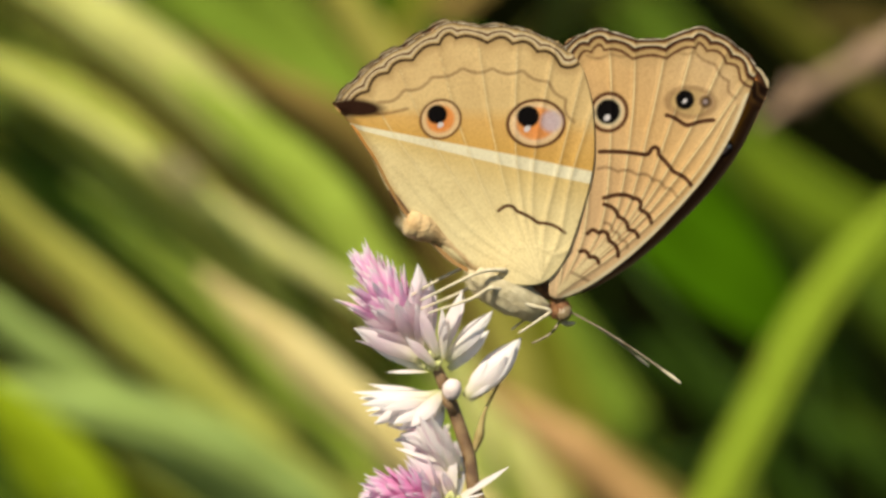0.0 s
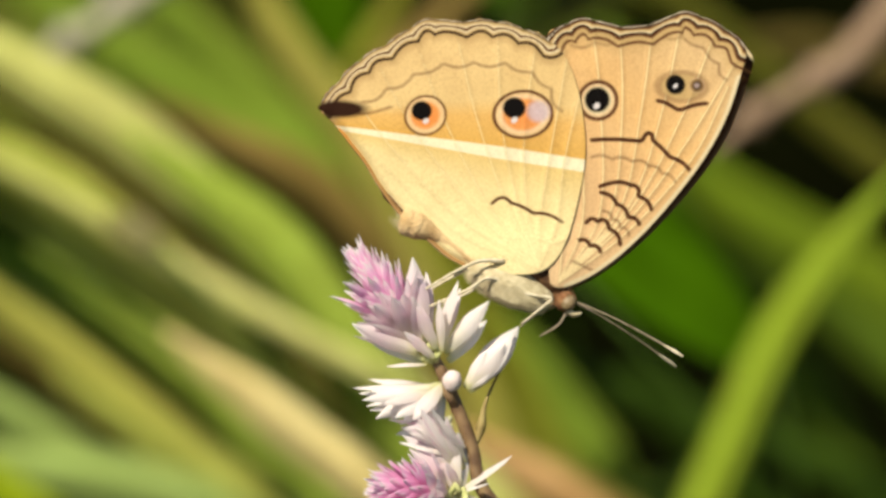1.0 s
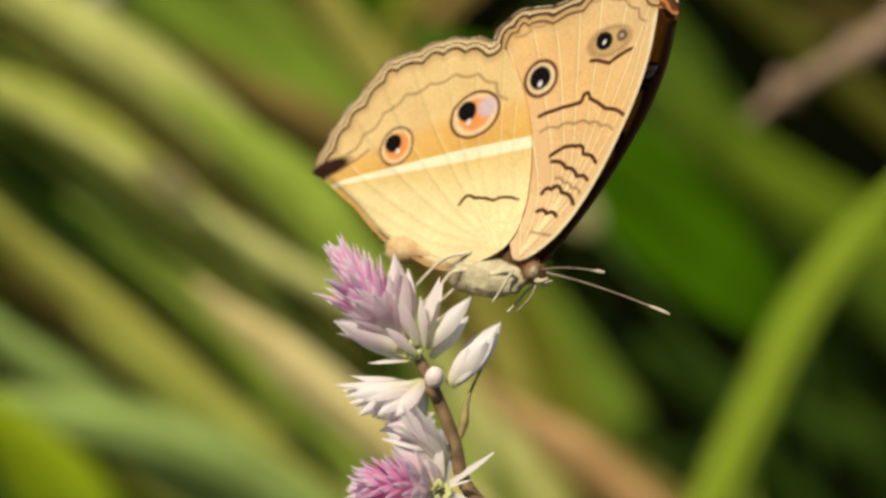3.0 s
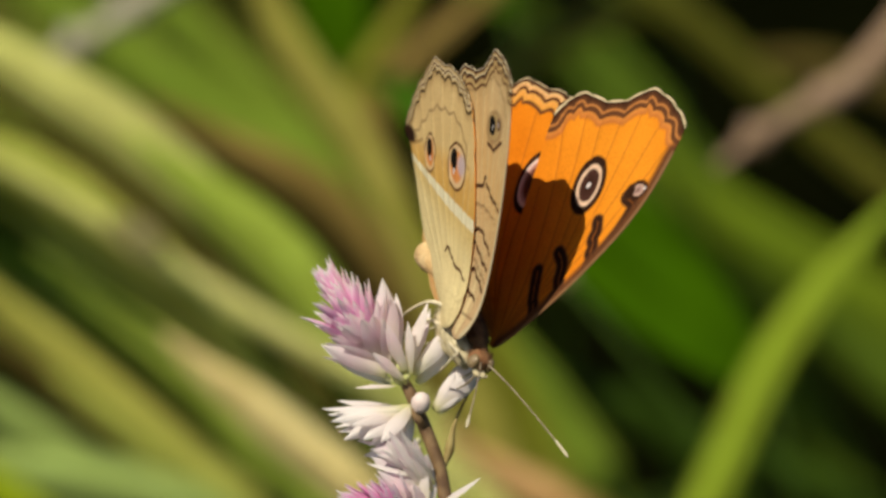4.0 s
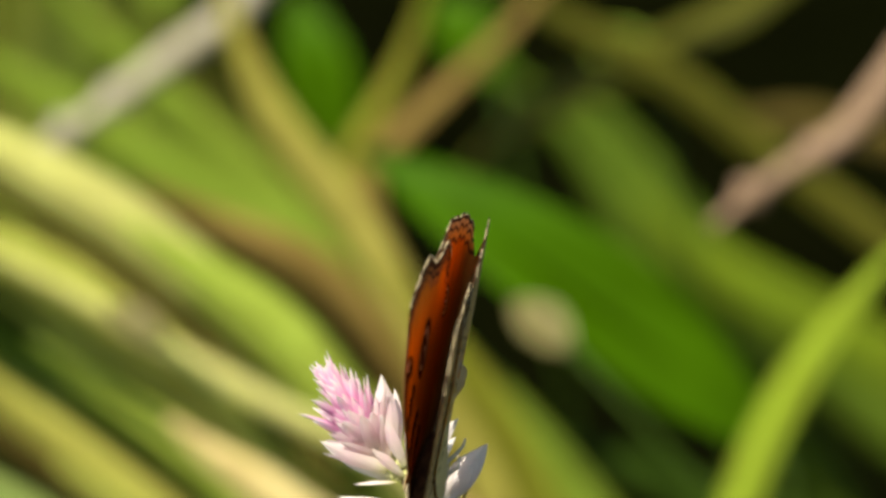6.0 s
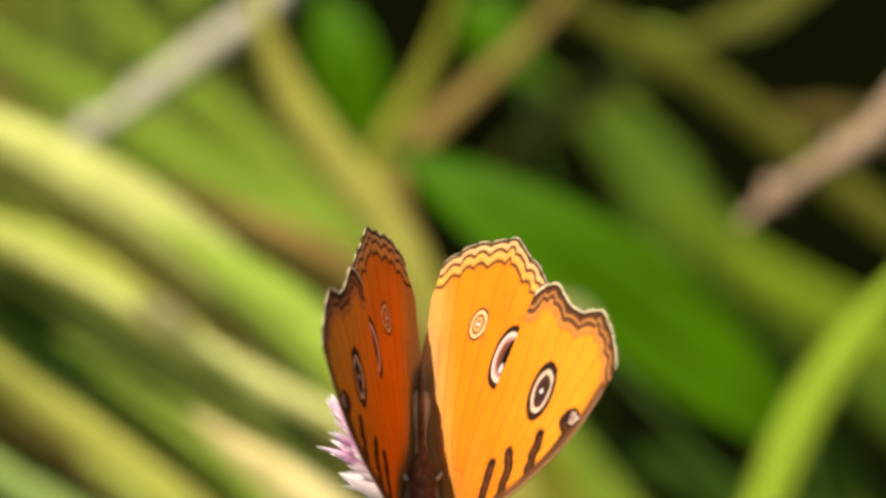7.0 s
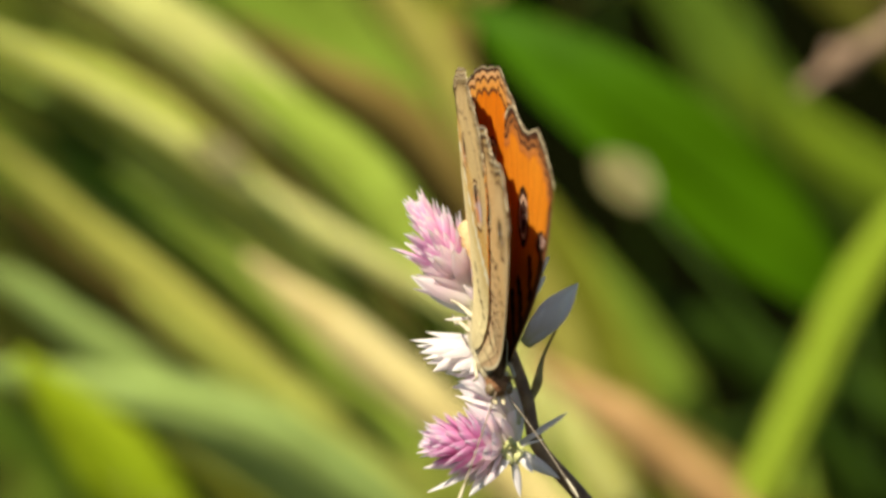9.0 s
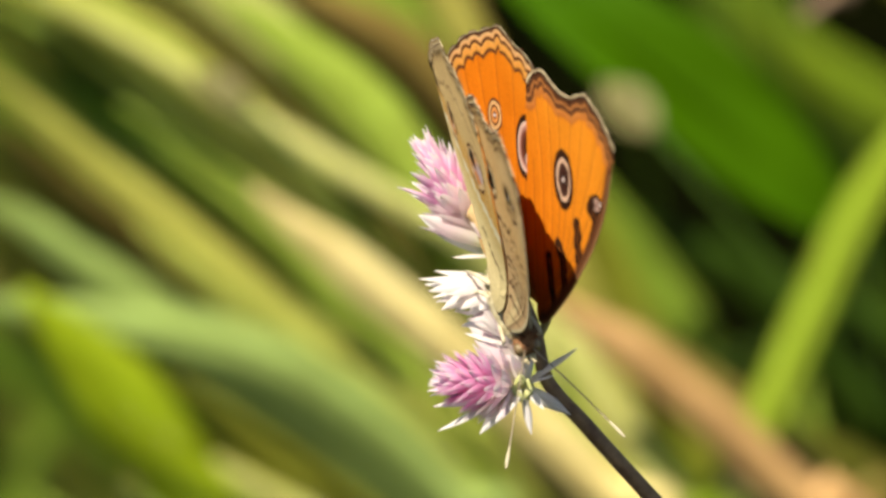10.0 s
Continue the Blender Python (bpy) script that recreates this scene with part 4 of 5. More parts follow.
PETALS = {"pink": petal_mesh("petal", PINK, 0.22), "deep": petal_mesh("petal", DEEP_PINK, 0.25), "white": petal_mesh("petal", WHITE, 0.33),
          "blush": petal_mesh("petal", BLUSH, 0.33), "slim": petal_mesh("petal", WHITE, 0.2)}


def put_petal(parent, kind, base, tip, spin=0.0, width=1.0, face=Vector((0.3, 0.8, -0.45)), label=""):
    """One petal from its base to its point, its hollow side turned to face."""
    ob = new("petal", PETALS[kind])
    ob.parent = parent
    way = tip - base
    q = way.to_track_quat("Z", "Y")
    f = q.inverted() @ face
    turn = math.degrees(math.atan2(-f.x, f.y)) + spin
    ob.matrix_basis = Matrix.Translation(base) @ q.to_matrix().to_4x4() @ pose(0, 0, 0, 0, 0, turn) @ Matrix.Diagonal((way.length * width, way.length * width, way.length, 1))
    return tagged(ob, label)


def spike(parent, base, tip, count, length, spread, kinds, rng, start=0.0, width=1.0, skip=0.0):
    """Petals packed spirally round an axis, the lower ones wider open."""
    axis = tip - base
    way = axis.normalized()
    s = way.orthogonal().normalized()
    u = way.cross(s)
    for i in range(count):
        f = i / (count - 1)
        a = i * 2.39996 + rng.uniform(-0.25, 0.25)
        out = s * math.cos(a) + u * math.sin(a)
        open_ = radians(spread[0] + (spread[1] - spread[0]) * f + rng.uniform(-6, 6))
        b = base + axis * (start + (0.86 - start) * f) + out * length[0] * 0.05
        ln = (length[0] + (length[1] - length[0]) * f) * rng.uniform(0.86, 1.1)
        t = b + (way * math.cos(open_) + out * math.sin(open_)) * ln
        kind = kinds[min(int(f * len(kinds)), len(kinds) - 1)]
        put_petal(parent, kind, b, t, rng.uniform(-12, 12), width * rng.uniform(0.85, 1.15), -out)


def flower():
    rng = random.Random(11)
    root = thing("cockscomb_flower", "pink and white spiked cockscomb flower on dark stem", "flower")
    bm = bmesh.new()
    tube(bm, [at(142, 205), at(160, 240), at(183, 300, 4), at(207, 372, 2), at(224, 452), at(290, 533, 4), at(380, 640, 12), at(560, 850, 40), at(760, 1100, 90),
              at(980, 1700, 260), at(1060, 5600, 1400), at(1100, 10900, 2700)],
         [7 * PX, 11 * PX, 12 * PX, 12 * PX, 13 * PX, 14 * PX, 14 * PX, 15 * PX, 17 * PX, 22 * PX, 26 * PX, 30 * PX], 10, 110)
    part("stem", bm, STEM, root, "dark reddish brown stem")
    # top spike: pink petals over pale outer ones
    spike(root, at(130, 205), at(34, 50), 150, (106 * PX, 78 * PX), (38, 9), ("blush", "pink", "pink", "pink", "pink"), rng, 0.12)
    spike(root, at(128, 205, 2), at(64, 106, 0), 26, (118 * PX, 106 * PX), (46, 32), ("blush", "pink"), rng, 0.0, 1.1)
    for x0, y0, x1, y1, a0, a1, kind, w in ((128, 190, 118, 35, -10, -30, "blush", 0.95), (135, 185, 140, 62, 10, 20, "blush", 1.0), (150, 190, 196, 80, -20, -45, "white", 1.0),
                                            (160, 195, 200, 92, 5, 0, "blush", 0.9), (165, 205, 250, 118, -15, -40, "white", 1.0), (172, 222, 244, 152, 0, 10, "white", 1.0),
                                            (120, 205, 10, 150, -20, -50, "blush", 0.9), (128, 222, 4, 148, 10, 20, "white", 0.8), (135, 225, 62, 226, -20, -40, "slim", 0.9),
                                            (150, 215, 96, 165, -25, -60, "blush", 0.9), (150, 200, 112, 105, -28, -66, "blush", 1.0), (160, 205, 160, 112, -25, -62, "white", 0.8)):
        put_petal(root, kind, at(x0, y0, a0), at(x1, y1, a1), rng.uniform(-30, 30), w)
    bm = bmesh.new()
    for i in range(9):
        a = i * 2.4
        blob(bm, at(144 + 11 * math.cos(a), 206 + 12 * math.sin(a), -14 - 4 * math.sin(i)), (5 * PX, 6 * PX, 10 * PX), (20 * math.cos(a), 30, 40 * a), 0.2, 10)
    part("calyx", bm, CALYX, root, "yellow-green calyx")
    # middle tier: white petals that sweep to one side, a bud and a large pale petal
    for x1, y1, a1, w in ((2, 262, 0, 0.55), (30, 248, 25, 0.55), (18, 284, -30, 0.6), (30, 303, -12, 0.65), (40, 318, -40, 0.7), (62, 322, 10, 0.75), (84, 330, -35, 0.8), (52, 292, -60, 0.6),
                          (100, 342, 5, 0.8), (120, 352, -25, 0.8), (142, 356, 0, 0.7), (70, 262, 40, 0.6), (12, 272, 20, 0.7), (36, 270, -20, 0.8),
                          (48, 306, 20, 0.8), (24, 296, 15, 0.7), (74, 318, -52, 0.8), (106, 322, -60, 0.9), (58, 276, 5, 0.8), (88, 300, -15, 0.9)):
        put_petal(root, "white" if rng.random() < 0.7 else "blush", at(158 + rng.uniform(-8, 6), 262 + rng.uniform(-4, 12), rng.uniform(-8, 8)), at(x1, y1, a1), rng.uniform(-50, 50), w * 1.25)
    for x1, y1, a1, w in ((300, 166, 0, 1.35), (256, 224, -14, 1.2), (274, 194, -26, 1.45), (286, 182, 18, 1.3), (246, 258, 12, 1.0), (290, 176, -12, 1.35), (240, 206, -24, 1.2), (252, 240, -22, 1.1)):
        put_petal(root, "white" if a1 < 15 else "blush", at(202, 272, a1 * 0.4), at(x1, y1, a1), rng.uniform(-25, 25), w)
    for x1, y1, a1, w in ((66, 322, -10, 1.0), (84, 336, -30, 1.0), (96, 318, 12, 1.0), (74, 348, 8, 0.9), (104, 356, -42, 1.0), (128, 366, -20, 1.1), (118, 330, -48, 1.1), (92, 362, -4, 0.9)):
        put_petal(root, "blush" if a1 < 0 else "white", at(172 + rng.uniform(-6, 6), 322 + rng.uniform(-10, 18), rng.uniform(-6, 6)), at(x1, y1, a1), rng.uniform(-50, 50), w)
    for k in range(18):
        f = k / 17
        a = -30 - 40 * math.sin(math.pi * f) + rng.uniform(-10, 10)
        put_petal(root, ("white", "blush", "white")[k % 3], at(186 + rng.uniform(-10, 8), 396 + rng.uniform(-18, 20), -10), at(84 + 100 * f + rng.uniform(-6, 6), 352 - 44 * math.sin(math.pi * f) + rng.uniform(-10, 10), a), rng.uniform(-40, 40), rng.uniform(0.6, 0.85))
    bm = bmesh.new()
    blob(bm, at(178, 257, -24), (17 * PX, 16 * PX, 19 * PX), (0, 20, 0), 0.12, 16)
    part("bud", bm, PINK_BUD, root, "round white bud")
    bm = bmesh.new()
    tube(bm, [at(214, 372, 6), at(226, 340, 10), at(238, 292, 8), at(280, 212, 14)], [5 * PX, 9 * PX, 3 * PX, 1.5 * PX], 8)
    part("bract", bm, DRY, root, "dry brown bract")
    bm = bmesh.new()
    tube(bm, [at(168, 250), at(172, 280, -14), at(182, 300, -6)], [9 * PX, 11 * PX, 6 * PX], 8)
    part("joint", bm, STEM, root)
    # lower head: pink at one side, pale petals round a green centre
    spike(root, at(176, 460, -8), at(62, 441, -36), 140, (90 * PX, 70 * PX), (62, 16), ("blush", "pink", "deep", "deep", "pink"), rng, 0.1, 1.1)
    for x1, y1, a1, kind, w in ((120, 350, -10, "blush", 1.0), (150, 335, 12, "white", 0.9), (172, 340, -20, "white", 1.0), (192, 362, 0, "white", 0.9), (278, 394, 0, "white", 0.8),
                                (262, 512, -16, "white", 0.85), (192, 545, -20, "white", 0.7), (100, 540, -30, "white", 0.8), (128, 520, -52, "blush", 0.9), (26, 532, -10, "white", 0.6),
                                (20, 488, -30, "blush", 0.6), (96, 372, -30, "blush", 0.9), (215, 500, -50, "white", 0.8), (155, 500, -62, "white", 0.7), (236, 440, -40, "slim", 0.9), (160, 400, -56, "blush", 0.9)):
        put_petal(root, kind, at(178 + rng.uniform(-8, 8), 458 + rng.uniform(-8, 8), -14), at(x1, y1, a1), rng.uniform(-40, 40), w)
    bm = bmesh.new()
    for i in range(10):
        a = i * 2.4
        blob(bm, at(178 + 14 * math.cos(a), 462 + 16 * math.sin(a), -28 - 4 * math.sin(i)), (5 * PX, 6 * PX, 11 * PX), (20 * math.cos(a), 30, 40 * a), 0.2, 10)
    part("calyx", bm, CALYX, root, "yellow-green calyx")
    return root


PINK_BUD = solid_mat("bud_skin", [(0.3, (0.62, 0.48, 0.46)), (0.7, (0.74, 0.66, 0.64))], 500, 0.5)
FLOWER = flower()

# ---- the butterfly ----
U = 0.000877


def closed_curve(points, count):
    p = [Vector((*q, 0)) for q in points]
    n = len(p)
    out = []
    for i in range(count):
        f = i / count * n
        k = int(f)
        t = f - k
        a, b, c, d = (p[(k + j) % n] for j in (-1, 0, 1, 2))
        v = 0.5 * (2 * b + (c - a) * t + (2 * a - 5 * b + 4 * c - d) * t * t + (3 * b - a - 3 * c + d) * t ** 3)
        out.append((v.x, v.y))
    return np.array(out)


def line_distance(P, line):
    """Distance of every point to a polyline, and how far along it the nearest place lies."""
    best, where, run = np.full(len(P), 1e9), np.zeros(len(P)), 0.0
    for a, b in zip(line[:-1], line[1:]):
        a, b = np.array(a), np.array(b)
        d = b - a
        ln = np.hypot(*d) + 1e-9
        t = np.clip(((P - a) @ d) / ln ** 2, 0, 1)
        e = np.hypot(*(P - a - t[:, None] * d).T)
        hit = e < best
        best[hit], where[hit] = e[hit], (run + t * ln)[hit]
        run += ln
    return best, where


def marks(P, lines):
    return np.min([line_distance(P, np.array(q))[0] for q in lines], axis=0)


def ring(P, centre, rx, ry, turn):
    a = radians(turn)
    d = P - np.array(centre)
    x, y = d[:, 0] * math.cos(a) + d[:, 1] * math.sin(a), -d[:, 0] * math.sin(a) + d[:, 1] * math.cos(a)
    return np.hypot(x / rx, y / ry)


def zigzag(line, teeth, depth, count=60):
    """A smooth line with regular waves across it."""
    q = np.array([(v.x, v.y) for v in spline([Vector((*p, 0)) for p in line], count)])
    d = np.gradient(q, axis=0)
    d /= np.hypot(*d.T)[:, None] + 1e-9
    w = depth * np.abs(np.sin(np.linspace(0, math.pi * teeth, count)))
    return q + np.stack((-d[:, 1], d[:, 0]), 1) * w[:, None]


HIND = [(-29.3, 3.5), (-29.7, 3.9), (-29.6, 6.6), (-29.1, 10.0), (-27.8, 13.2), (-26.3, 17.1), (-23.6, 18.9), (-21.0, 21.0), (-17.8, 22.4), (-14.8, 23.0), (-12.3, 22.5), (-9.3, 20.5), (-5.8, 16.9), (-3.6, 13.3),
        (-1.5, 8.2), (-1.1, 5.0), (-2.2, 2.8), (-5.8, 0.3), (-9.7, -0.8), (-13.3, -0.6), (-16.5, -0.3), (-19.8, 0.7), (-22.5, 1.8), (-25.0, 2.5), (-27.4, 3.2)]
FORE = [(-1.6, 4.0), (-7.0, 9.0), (-13.0, 14.6), (-18.3, 20.3), (-18.2, 22.7), (-17.1, 24.8), (-15.0, 26.1), (-13.2, 27.5), (-11.8, 29.5), (-10.8, 32.0), (-9.6, 33.0), (-7.6, 33.8), (-5.2, 34.3), (-3.4, 34.2), (-1.7, 31.6),
        (0.2, 27.7), (1.5, 23.3), (2.2, 18.5), (2.5, 14.3), (2.4, 10.4), (1.9, 7.0), (0.9, 4.2), (-0.2, 3.2)]
HIND_EDGE = HIND[1:10]
FORE_EDGE = FORE[3:14]
HIND_VEINS = [[(-3, 3), (-8, 7.5), (-13, 13.5), (-18.5, 22.5)], [(-3, 3), (-9, 7.2), (-15.5, 13), (-22.2, 20.8)], [(-3, 3), (-10, 6.6), (-18, 12), (-25.6, 18.2)], [(-3, 3), (-11, 5.2), (-20, 9.6), (-28.3, 15)],
              [(-3, 3), (-12, 4), (-22, 7), (-29.6, 10.5)], [(-3, 3), (-13, 2.4), (-23, 4.2), (-30.2, 6.5)], [(-3, 3), (-6.6, 8), (-10, 14), (-14.6, 22.4)], [(-3, 3), (-4.6, 8), (-8, 13.5), (-11.3, 20.3)],
              [(-3, 3), (-12, 1), (-22, 2)], [(-2.4, 8.6), (-3.4, 6.2), (-5.6, 5.4), (-7.4, 3.4)]]
FORE_VEINS = [[(-1, 3), (-0.6, 14), (-2.2, 24), (-4.6, 33.9)], [(-1, 3), (-1.2, 14), (-4, 24), (-8, 33.6)], [(-1, 3), (-1.6, 14), (-6, 23.4), (-11.5, 32.2)], [(-1, 3), (-2, 13), (-7.6, 22), (-13.4, 29.9)],
              [(-1, 3), (-2.4, 12), (-9, 20.6), (-15.6, 27)], [(-1, 3), (-3, 11), (-10.5, 19), (-17.6, 25)], [(-1, 3), (-4, 9.6), (-12, 17), (-19.6, 21.8)], [(-1, 3), (-5.5, 8.2), (-13, 15)], [(-1, 3), (0.2, 12), (-0.4, 22), (-3, 30)]]


def smooth_line(q, count=40):
    return np.array([(v.x, v.y) for v in spline([Vector((*p, 0)) for p in q], count)])


def margin_field(P, edge, teeth, wave):
    d, s = line_distance(P, smooth_line(edge, 90))
    total = line_distance(np.array([edge[-1]]), smooth_line(edge, 90))[1][0]
    return d + wave * (np.abs(np.sin(math.pi * teeth * s / total)) - 0.5) * np.clip(d / 1.0, 0.0, 1.0)


def hind_fields(P, upper):
    f = {"margin": margin_field(P, HIND_EDGE, 9, 0.55)}
    b = (P[:, 1] - 0.75) / 0.98
    P = np.stack((P[:, 0] - 0.9 - 0.055 * b, b), 1)
    f["vein"] = marks(P, [smooth_line(q) for q in HIND_VEINS])
    if upper:
        f["zone"] = P[:, 1] + 0.18 * (P[:, 0] + 30) * 0.2
        f["eye_a"] = ring(P, (-21.4, 9.0), 1.45, 1.8, 30)
        f["eye_b"] = ring(P, (-15.7, 13.7), 2.5, 3.5, 38)
        f["pupil"] = ring(P, (-15.5, 14.4), 1.1, 2.1, 38)
        f["dot"] = np.minimum(ring(P, (-14.8, 12.8), 0.4, 0.6, 38), ring(P, (-21.4, 9.0), 0.18, 0.4, -30))
        f["line"] = f["faint"] = f["patch"] = f["tail"] = np.full(len(P), 9.0)
    else:
        a, b = np.array((-27.4, 2.6)), np.array((-6.1, 14.5))
        d = (b - a) / np.hypot(*(b - a))
        along, across = (P - a) @ d, (P - a) @ np.array((-d[1], d[0]))
        f["zone"] = across / (0.35 + 0.65 * np.clip(along / 16, 0, 1))
        f["eye_a"] = ring(P, (-21.8, 8.8), 2.05, 2.15, 0)
        f["eye_b"] = ring(P, (-14.3, 14.9), 3.0, 2.55, 45)
        f["pupil"] = np.minimum(ring(P, (-22.4, 8.95), 1.0, 1.0, 0), ring(P, (-15.4, 14.9), 1.12, 1.12, 0))
        f["dot"] = np.minimum(ring(P, (-21.4, 8.35), 0.28, 0.36, 0), ring(P, (-14.6, 13.9), 0.3, 0.4, 0))
        f["patch"] = ring(P, (-13.3, 16.1), 1.25, 1.25, 0)
        f["line"] = marks(P, [zigzag([(-10.9, 5.6), (-10.0, 6.7), (-8.2, 6.9), (-6.4, 7.6), (-4.2, 8.4)], 3, 0.3)])
        f["faint"] = marks(P, [zigzag([(-27.6, 6.0), (-26.2, 9.5), (-24.4, 13.4), (-21.5, 16.2), (-18.2, 18.5), (-14.5, 19.0), (-11.5, 17.6)], 8, -0.5, 120),
                               smooth_line([(-28.6, 4.2), (-26.6, 5.2), (-25.0, 7.4)])])
        f["tail"] = ring(P, (-28.9, 4.0), 2.3, 0.75, 38)
    f["costa"] = np.full(len(P), 9.0)
    return f


def fore_fields(P, upper):
    f = {"margin": margin_field(P, FORE_EDGE, 8, 0.5), "zone": P[:, 1] * 1.0}
    f["costa"] = line_distance(P, smooth_line(FORE[14:22], 60))[0]
    P = np.stack((P[:, 0] - 1.0, (P[:, 1] - 0.95) / 0.972), 1)
    f["vein"] = marks(P, [smooth_line(q) for q in FORE_VEINS])
    none = np.full(len(P), 9.0)
    if upper:
        f["eye_a"] = ring(P, (-7.8, 20.8), 2.3, 3.1, 37)
        f["eye_b"] = ring(P, (-2.3, 26.2), 1.0, 1.25, -20)
        f["dot"] = np.minimum(ring(P, (-7.8, 20.8), 0.32, 0.42, 0), ring(P, (-1.9, 27.0), 0.22, 0.28, 0))
        f["line"] = marks(P, [zigzag([(-2.9, 20.3), (-1.6, 19.0), (-0.3, 18.2), (0.9, 17.4)], 3, 0.25), zigzag([(-3.5, 14.6), (-1.6, 14.1), (0.2, 13.0), (0.9, 12.2)], 2, 0.3),
                              smooth_line([(-3.6, 11.4), (-2.2, 10.4), (-1.0, 9.6)]), smooth_line([(-0.5, 9.6), (0.8, 9.0)]), smooth_line([(-0.9, 24.9), (0.1, 22.4), (0.8, 19.5)]), smooth_line([(-2.6, 24.6), (-1.4, 25.0), (-0.4, 24.6)])])
        f["patch"] = ring(P, (-2.9, 25.2), 0.7, 1.0, 30)
        f["pupil"], f["faint"] = none, none
    else:
        f["eye_a"] = ring(P, (-11.3, 19.4), 2.1, 2.2, 0)
        f["eye_b"] = ring(P, (-6.3, 26.6), 2.8, 1.7, 45)
        f["pupil"] = np.minimum(ring(P, (-11.4, 19.4), 1.25, 1.3, 0), ring(P, (-6.9, 26.3), 1.0, 1.0, 0))
        f["dot"] = np.minimum(ring(P, (-11.0, 18.9), 0.3, 0.4, 0), ring(P, (-6.8, 26.2), 0.2, 0.32, 0))
        f["patch"] = ring(P, (-5.3, 27.8), 0.75, 0.75, 0)
        f["line"] = marks(P, [zigzag([(-8.9, 16.0), (-5.6, 19.1), (-5.1, 20.6), (-3.9, 20.3), (-1.6, 20.6), (0.2, 21.0)], 4, 0.25), zigzag([(-5.0, 13.2), (-2.9, 15.5), (-1.5, 15.3), (0.3, 15.3)], 3, 0.3),
                              zigzag([(-4.5, 12.8), (-2.5, 13.1), (-0.8, 13.0), (0.5, 13.3)], 3, 0.3), zigzag([(-3.4, 9.5), (-2.1, 10.7), (0.6, 10.4)], 3, 0.35), zigzag([(-2.6, 7.7), (-0.3, 8.4)], 2, 0.3),
                              zigzag([(-7.0, 23.8), (-4.8, 24.7), (-3.3, 27.2)], 2, 0.2)])
        f["faint"] = marks(P, [zigzag([(-7.7, 14.7), (-3.7, 17.9), (0.0, 19.1)], 5, 0.3), zigzag([(-17.2, 21.5), (-15.0, 24.4), (-11.8, 28.4), (-9.5, 30.6), (-6.0, 31.2), (-3.6, 30.4)], 7, -0.4, 120),
                               zigzag([(-3.0, 11.6), (0.6, 11.7)], 3, 0.3), smooth_line([(-1.6, 5.6), (0.4, 6.4)])])
    f["tail"] = none
    return f


def wing(name, parent, outline, edge, teeth, centre, fields, mats, side, layer, label):
    """A thin two-faced wing in its own plane: x along the body, z away from it. The fields steer the colours of both faces."""
    N, M = 380, 84
    rim = closed_curve(outline, N)
    d, s = line_distance(rim, smooth_line(edge, 90))
    total = line_distance(np.array([edge[-1]]), smooth_line(edge, 90))[1][0]
    mid = np.array(centre)
    out = (rim - mid) / np.hypot(*(rim - mid).T)[:, None]
    rim = rim + out * (np.where(d < 0.12, 1, 0) * (0.30 * np.abs(np.sin(math.pi * teeth * s / total)) - 0.12 + 0.05 * np.sin(s * 23.0)))[:, None]
    fr = (np.arange(M) + 0.5) / (M - 0.5)
    P = (mid + (rim - mid)[None] * fr[:, None, None]).reshape(-1, 2)
    P = np.vstack((P, mid))
    vein = fields(P, True)["vein"]
    bow = 0.35 * np.sin(P[:, 1] * 0.14) * np.sin(P[:, 0] * 0.11) - 0.09 * np.exp(-(vein / 0.3) ** 2) * np.clip(P[:, 1] / 4, 0, 1)
    # the wing roots arch round the thorax, the inner edges fold over the abdomen
    bow -= 1.25 * np.exp(-((P[:, 0] + 2.0) ** 2 + (P[:, 1] - 2.5) ** 2) / 26.0)
    if layer:
        inner = line_distance(P, smooth_line(HIND[17:] + HIND[:1], 60))[0]
        bow += 0.8 * np.exp(-(inner / 0.6) ** 2) * np.clip((P[:, 0] + 29) / 3, 0, 1) * np.clip((-P[:, 0] - 4) / 4, 0, 1)
    y = (bow - 0.28 * layer) * side * -1.0
    half = 0.05
    verts = np.concatenate([np.stack((P[:, 0], y + k * half * side, P[:, 1]), 1) for k in (-1, 1)]) * U
    n = len(P)
    faces = []
    for k in (0, 1):
        o = k * n
        flip = (k == 1) == (side < 0)
        for i in range(M - 1):
            for j in range(N):
                q = (o + i * N + j, o + i * N + (j + 1) % N, o + (i + 1) * N + (j + 1) % N, o + (i + 1) * N + j)
                faces.append(q[::-1] if flip else q)
        for j in range(N):
            q = (o + n - 1, o + (j + 1) % N, o + j)
            faces.append(q[::-1] if flip else q)
    last = (M - 1) * N
    for j in range(N):
        faces.append((last + j, last + (j + 1) % N, n + last + (j + 1) % N, n + last + j))
    me = bpy.data.meshes.new(name)
    me.from_pydata(verts.tolist(), [], faces)
    for m in mats:
        me.materials.append(m)
    half_count = (M - 1) * N + N
    idx = np.zeros(len(faces), dtype=np.int32)
    idx[half_count:2 * half_count] = 1
    # k = 1 lies on the side of the body's far wing: the upper face when the wings are shut
    low, high = fields(P, False), fields(P, True)
    for key in low:
        att = me.attributes.new(key, "FLOAT", "POINT")
        # the face towards the other wing is the upper one
        att.data.foreach_set("value", np.concatenate((high[key], low[key])).astype(np.float32))
    me.polygons.foreach_set("material_index", idx)
    me.polygons.foreach_set("use_smooth", np.ones(len(faces), dtype=bool))
    me.update()
    ob = new(name, me)
    ob.parent = parent
    return tagged(ob, label)


def rod(parent, name, mat, points, radii, label=""):
    bm = bmesh.new()
    tube(bm, [Vector(p) * U for p in points], [r * U for r in radii], 8)
    return part(name, bm, mat, parent, label)


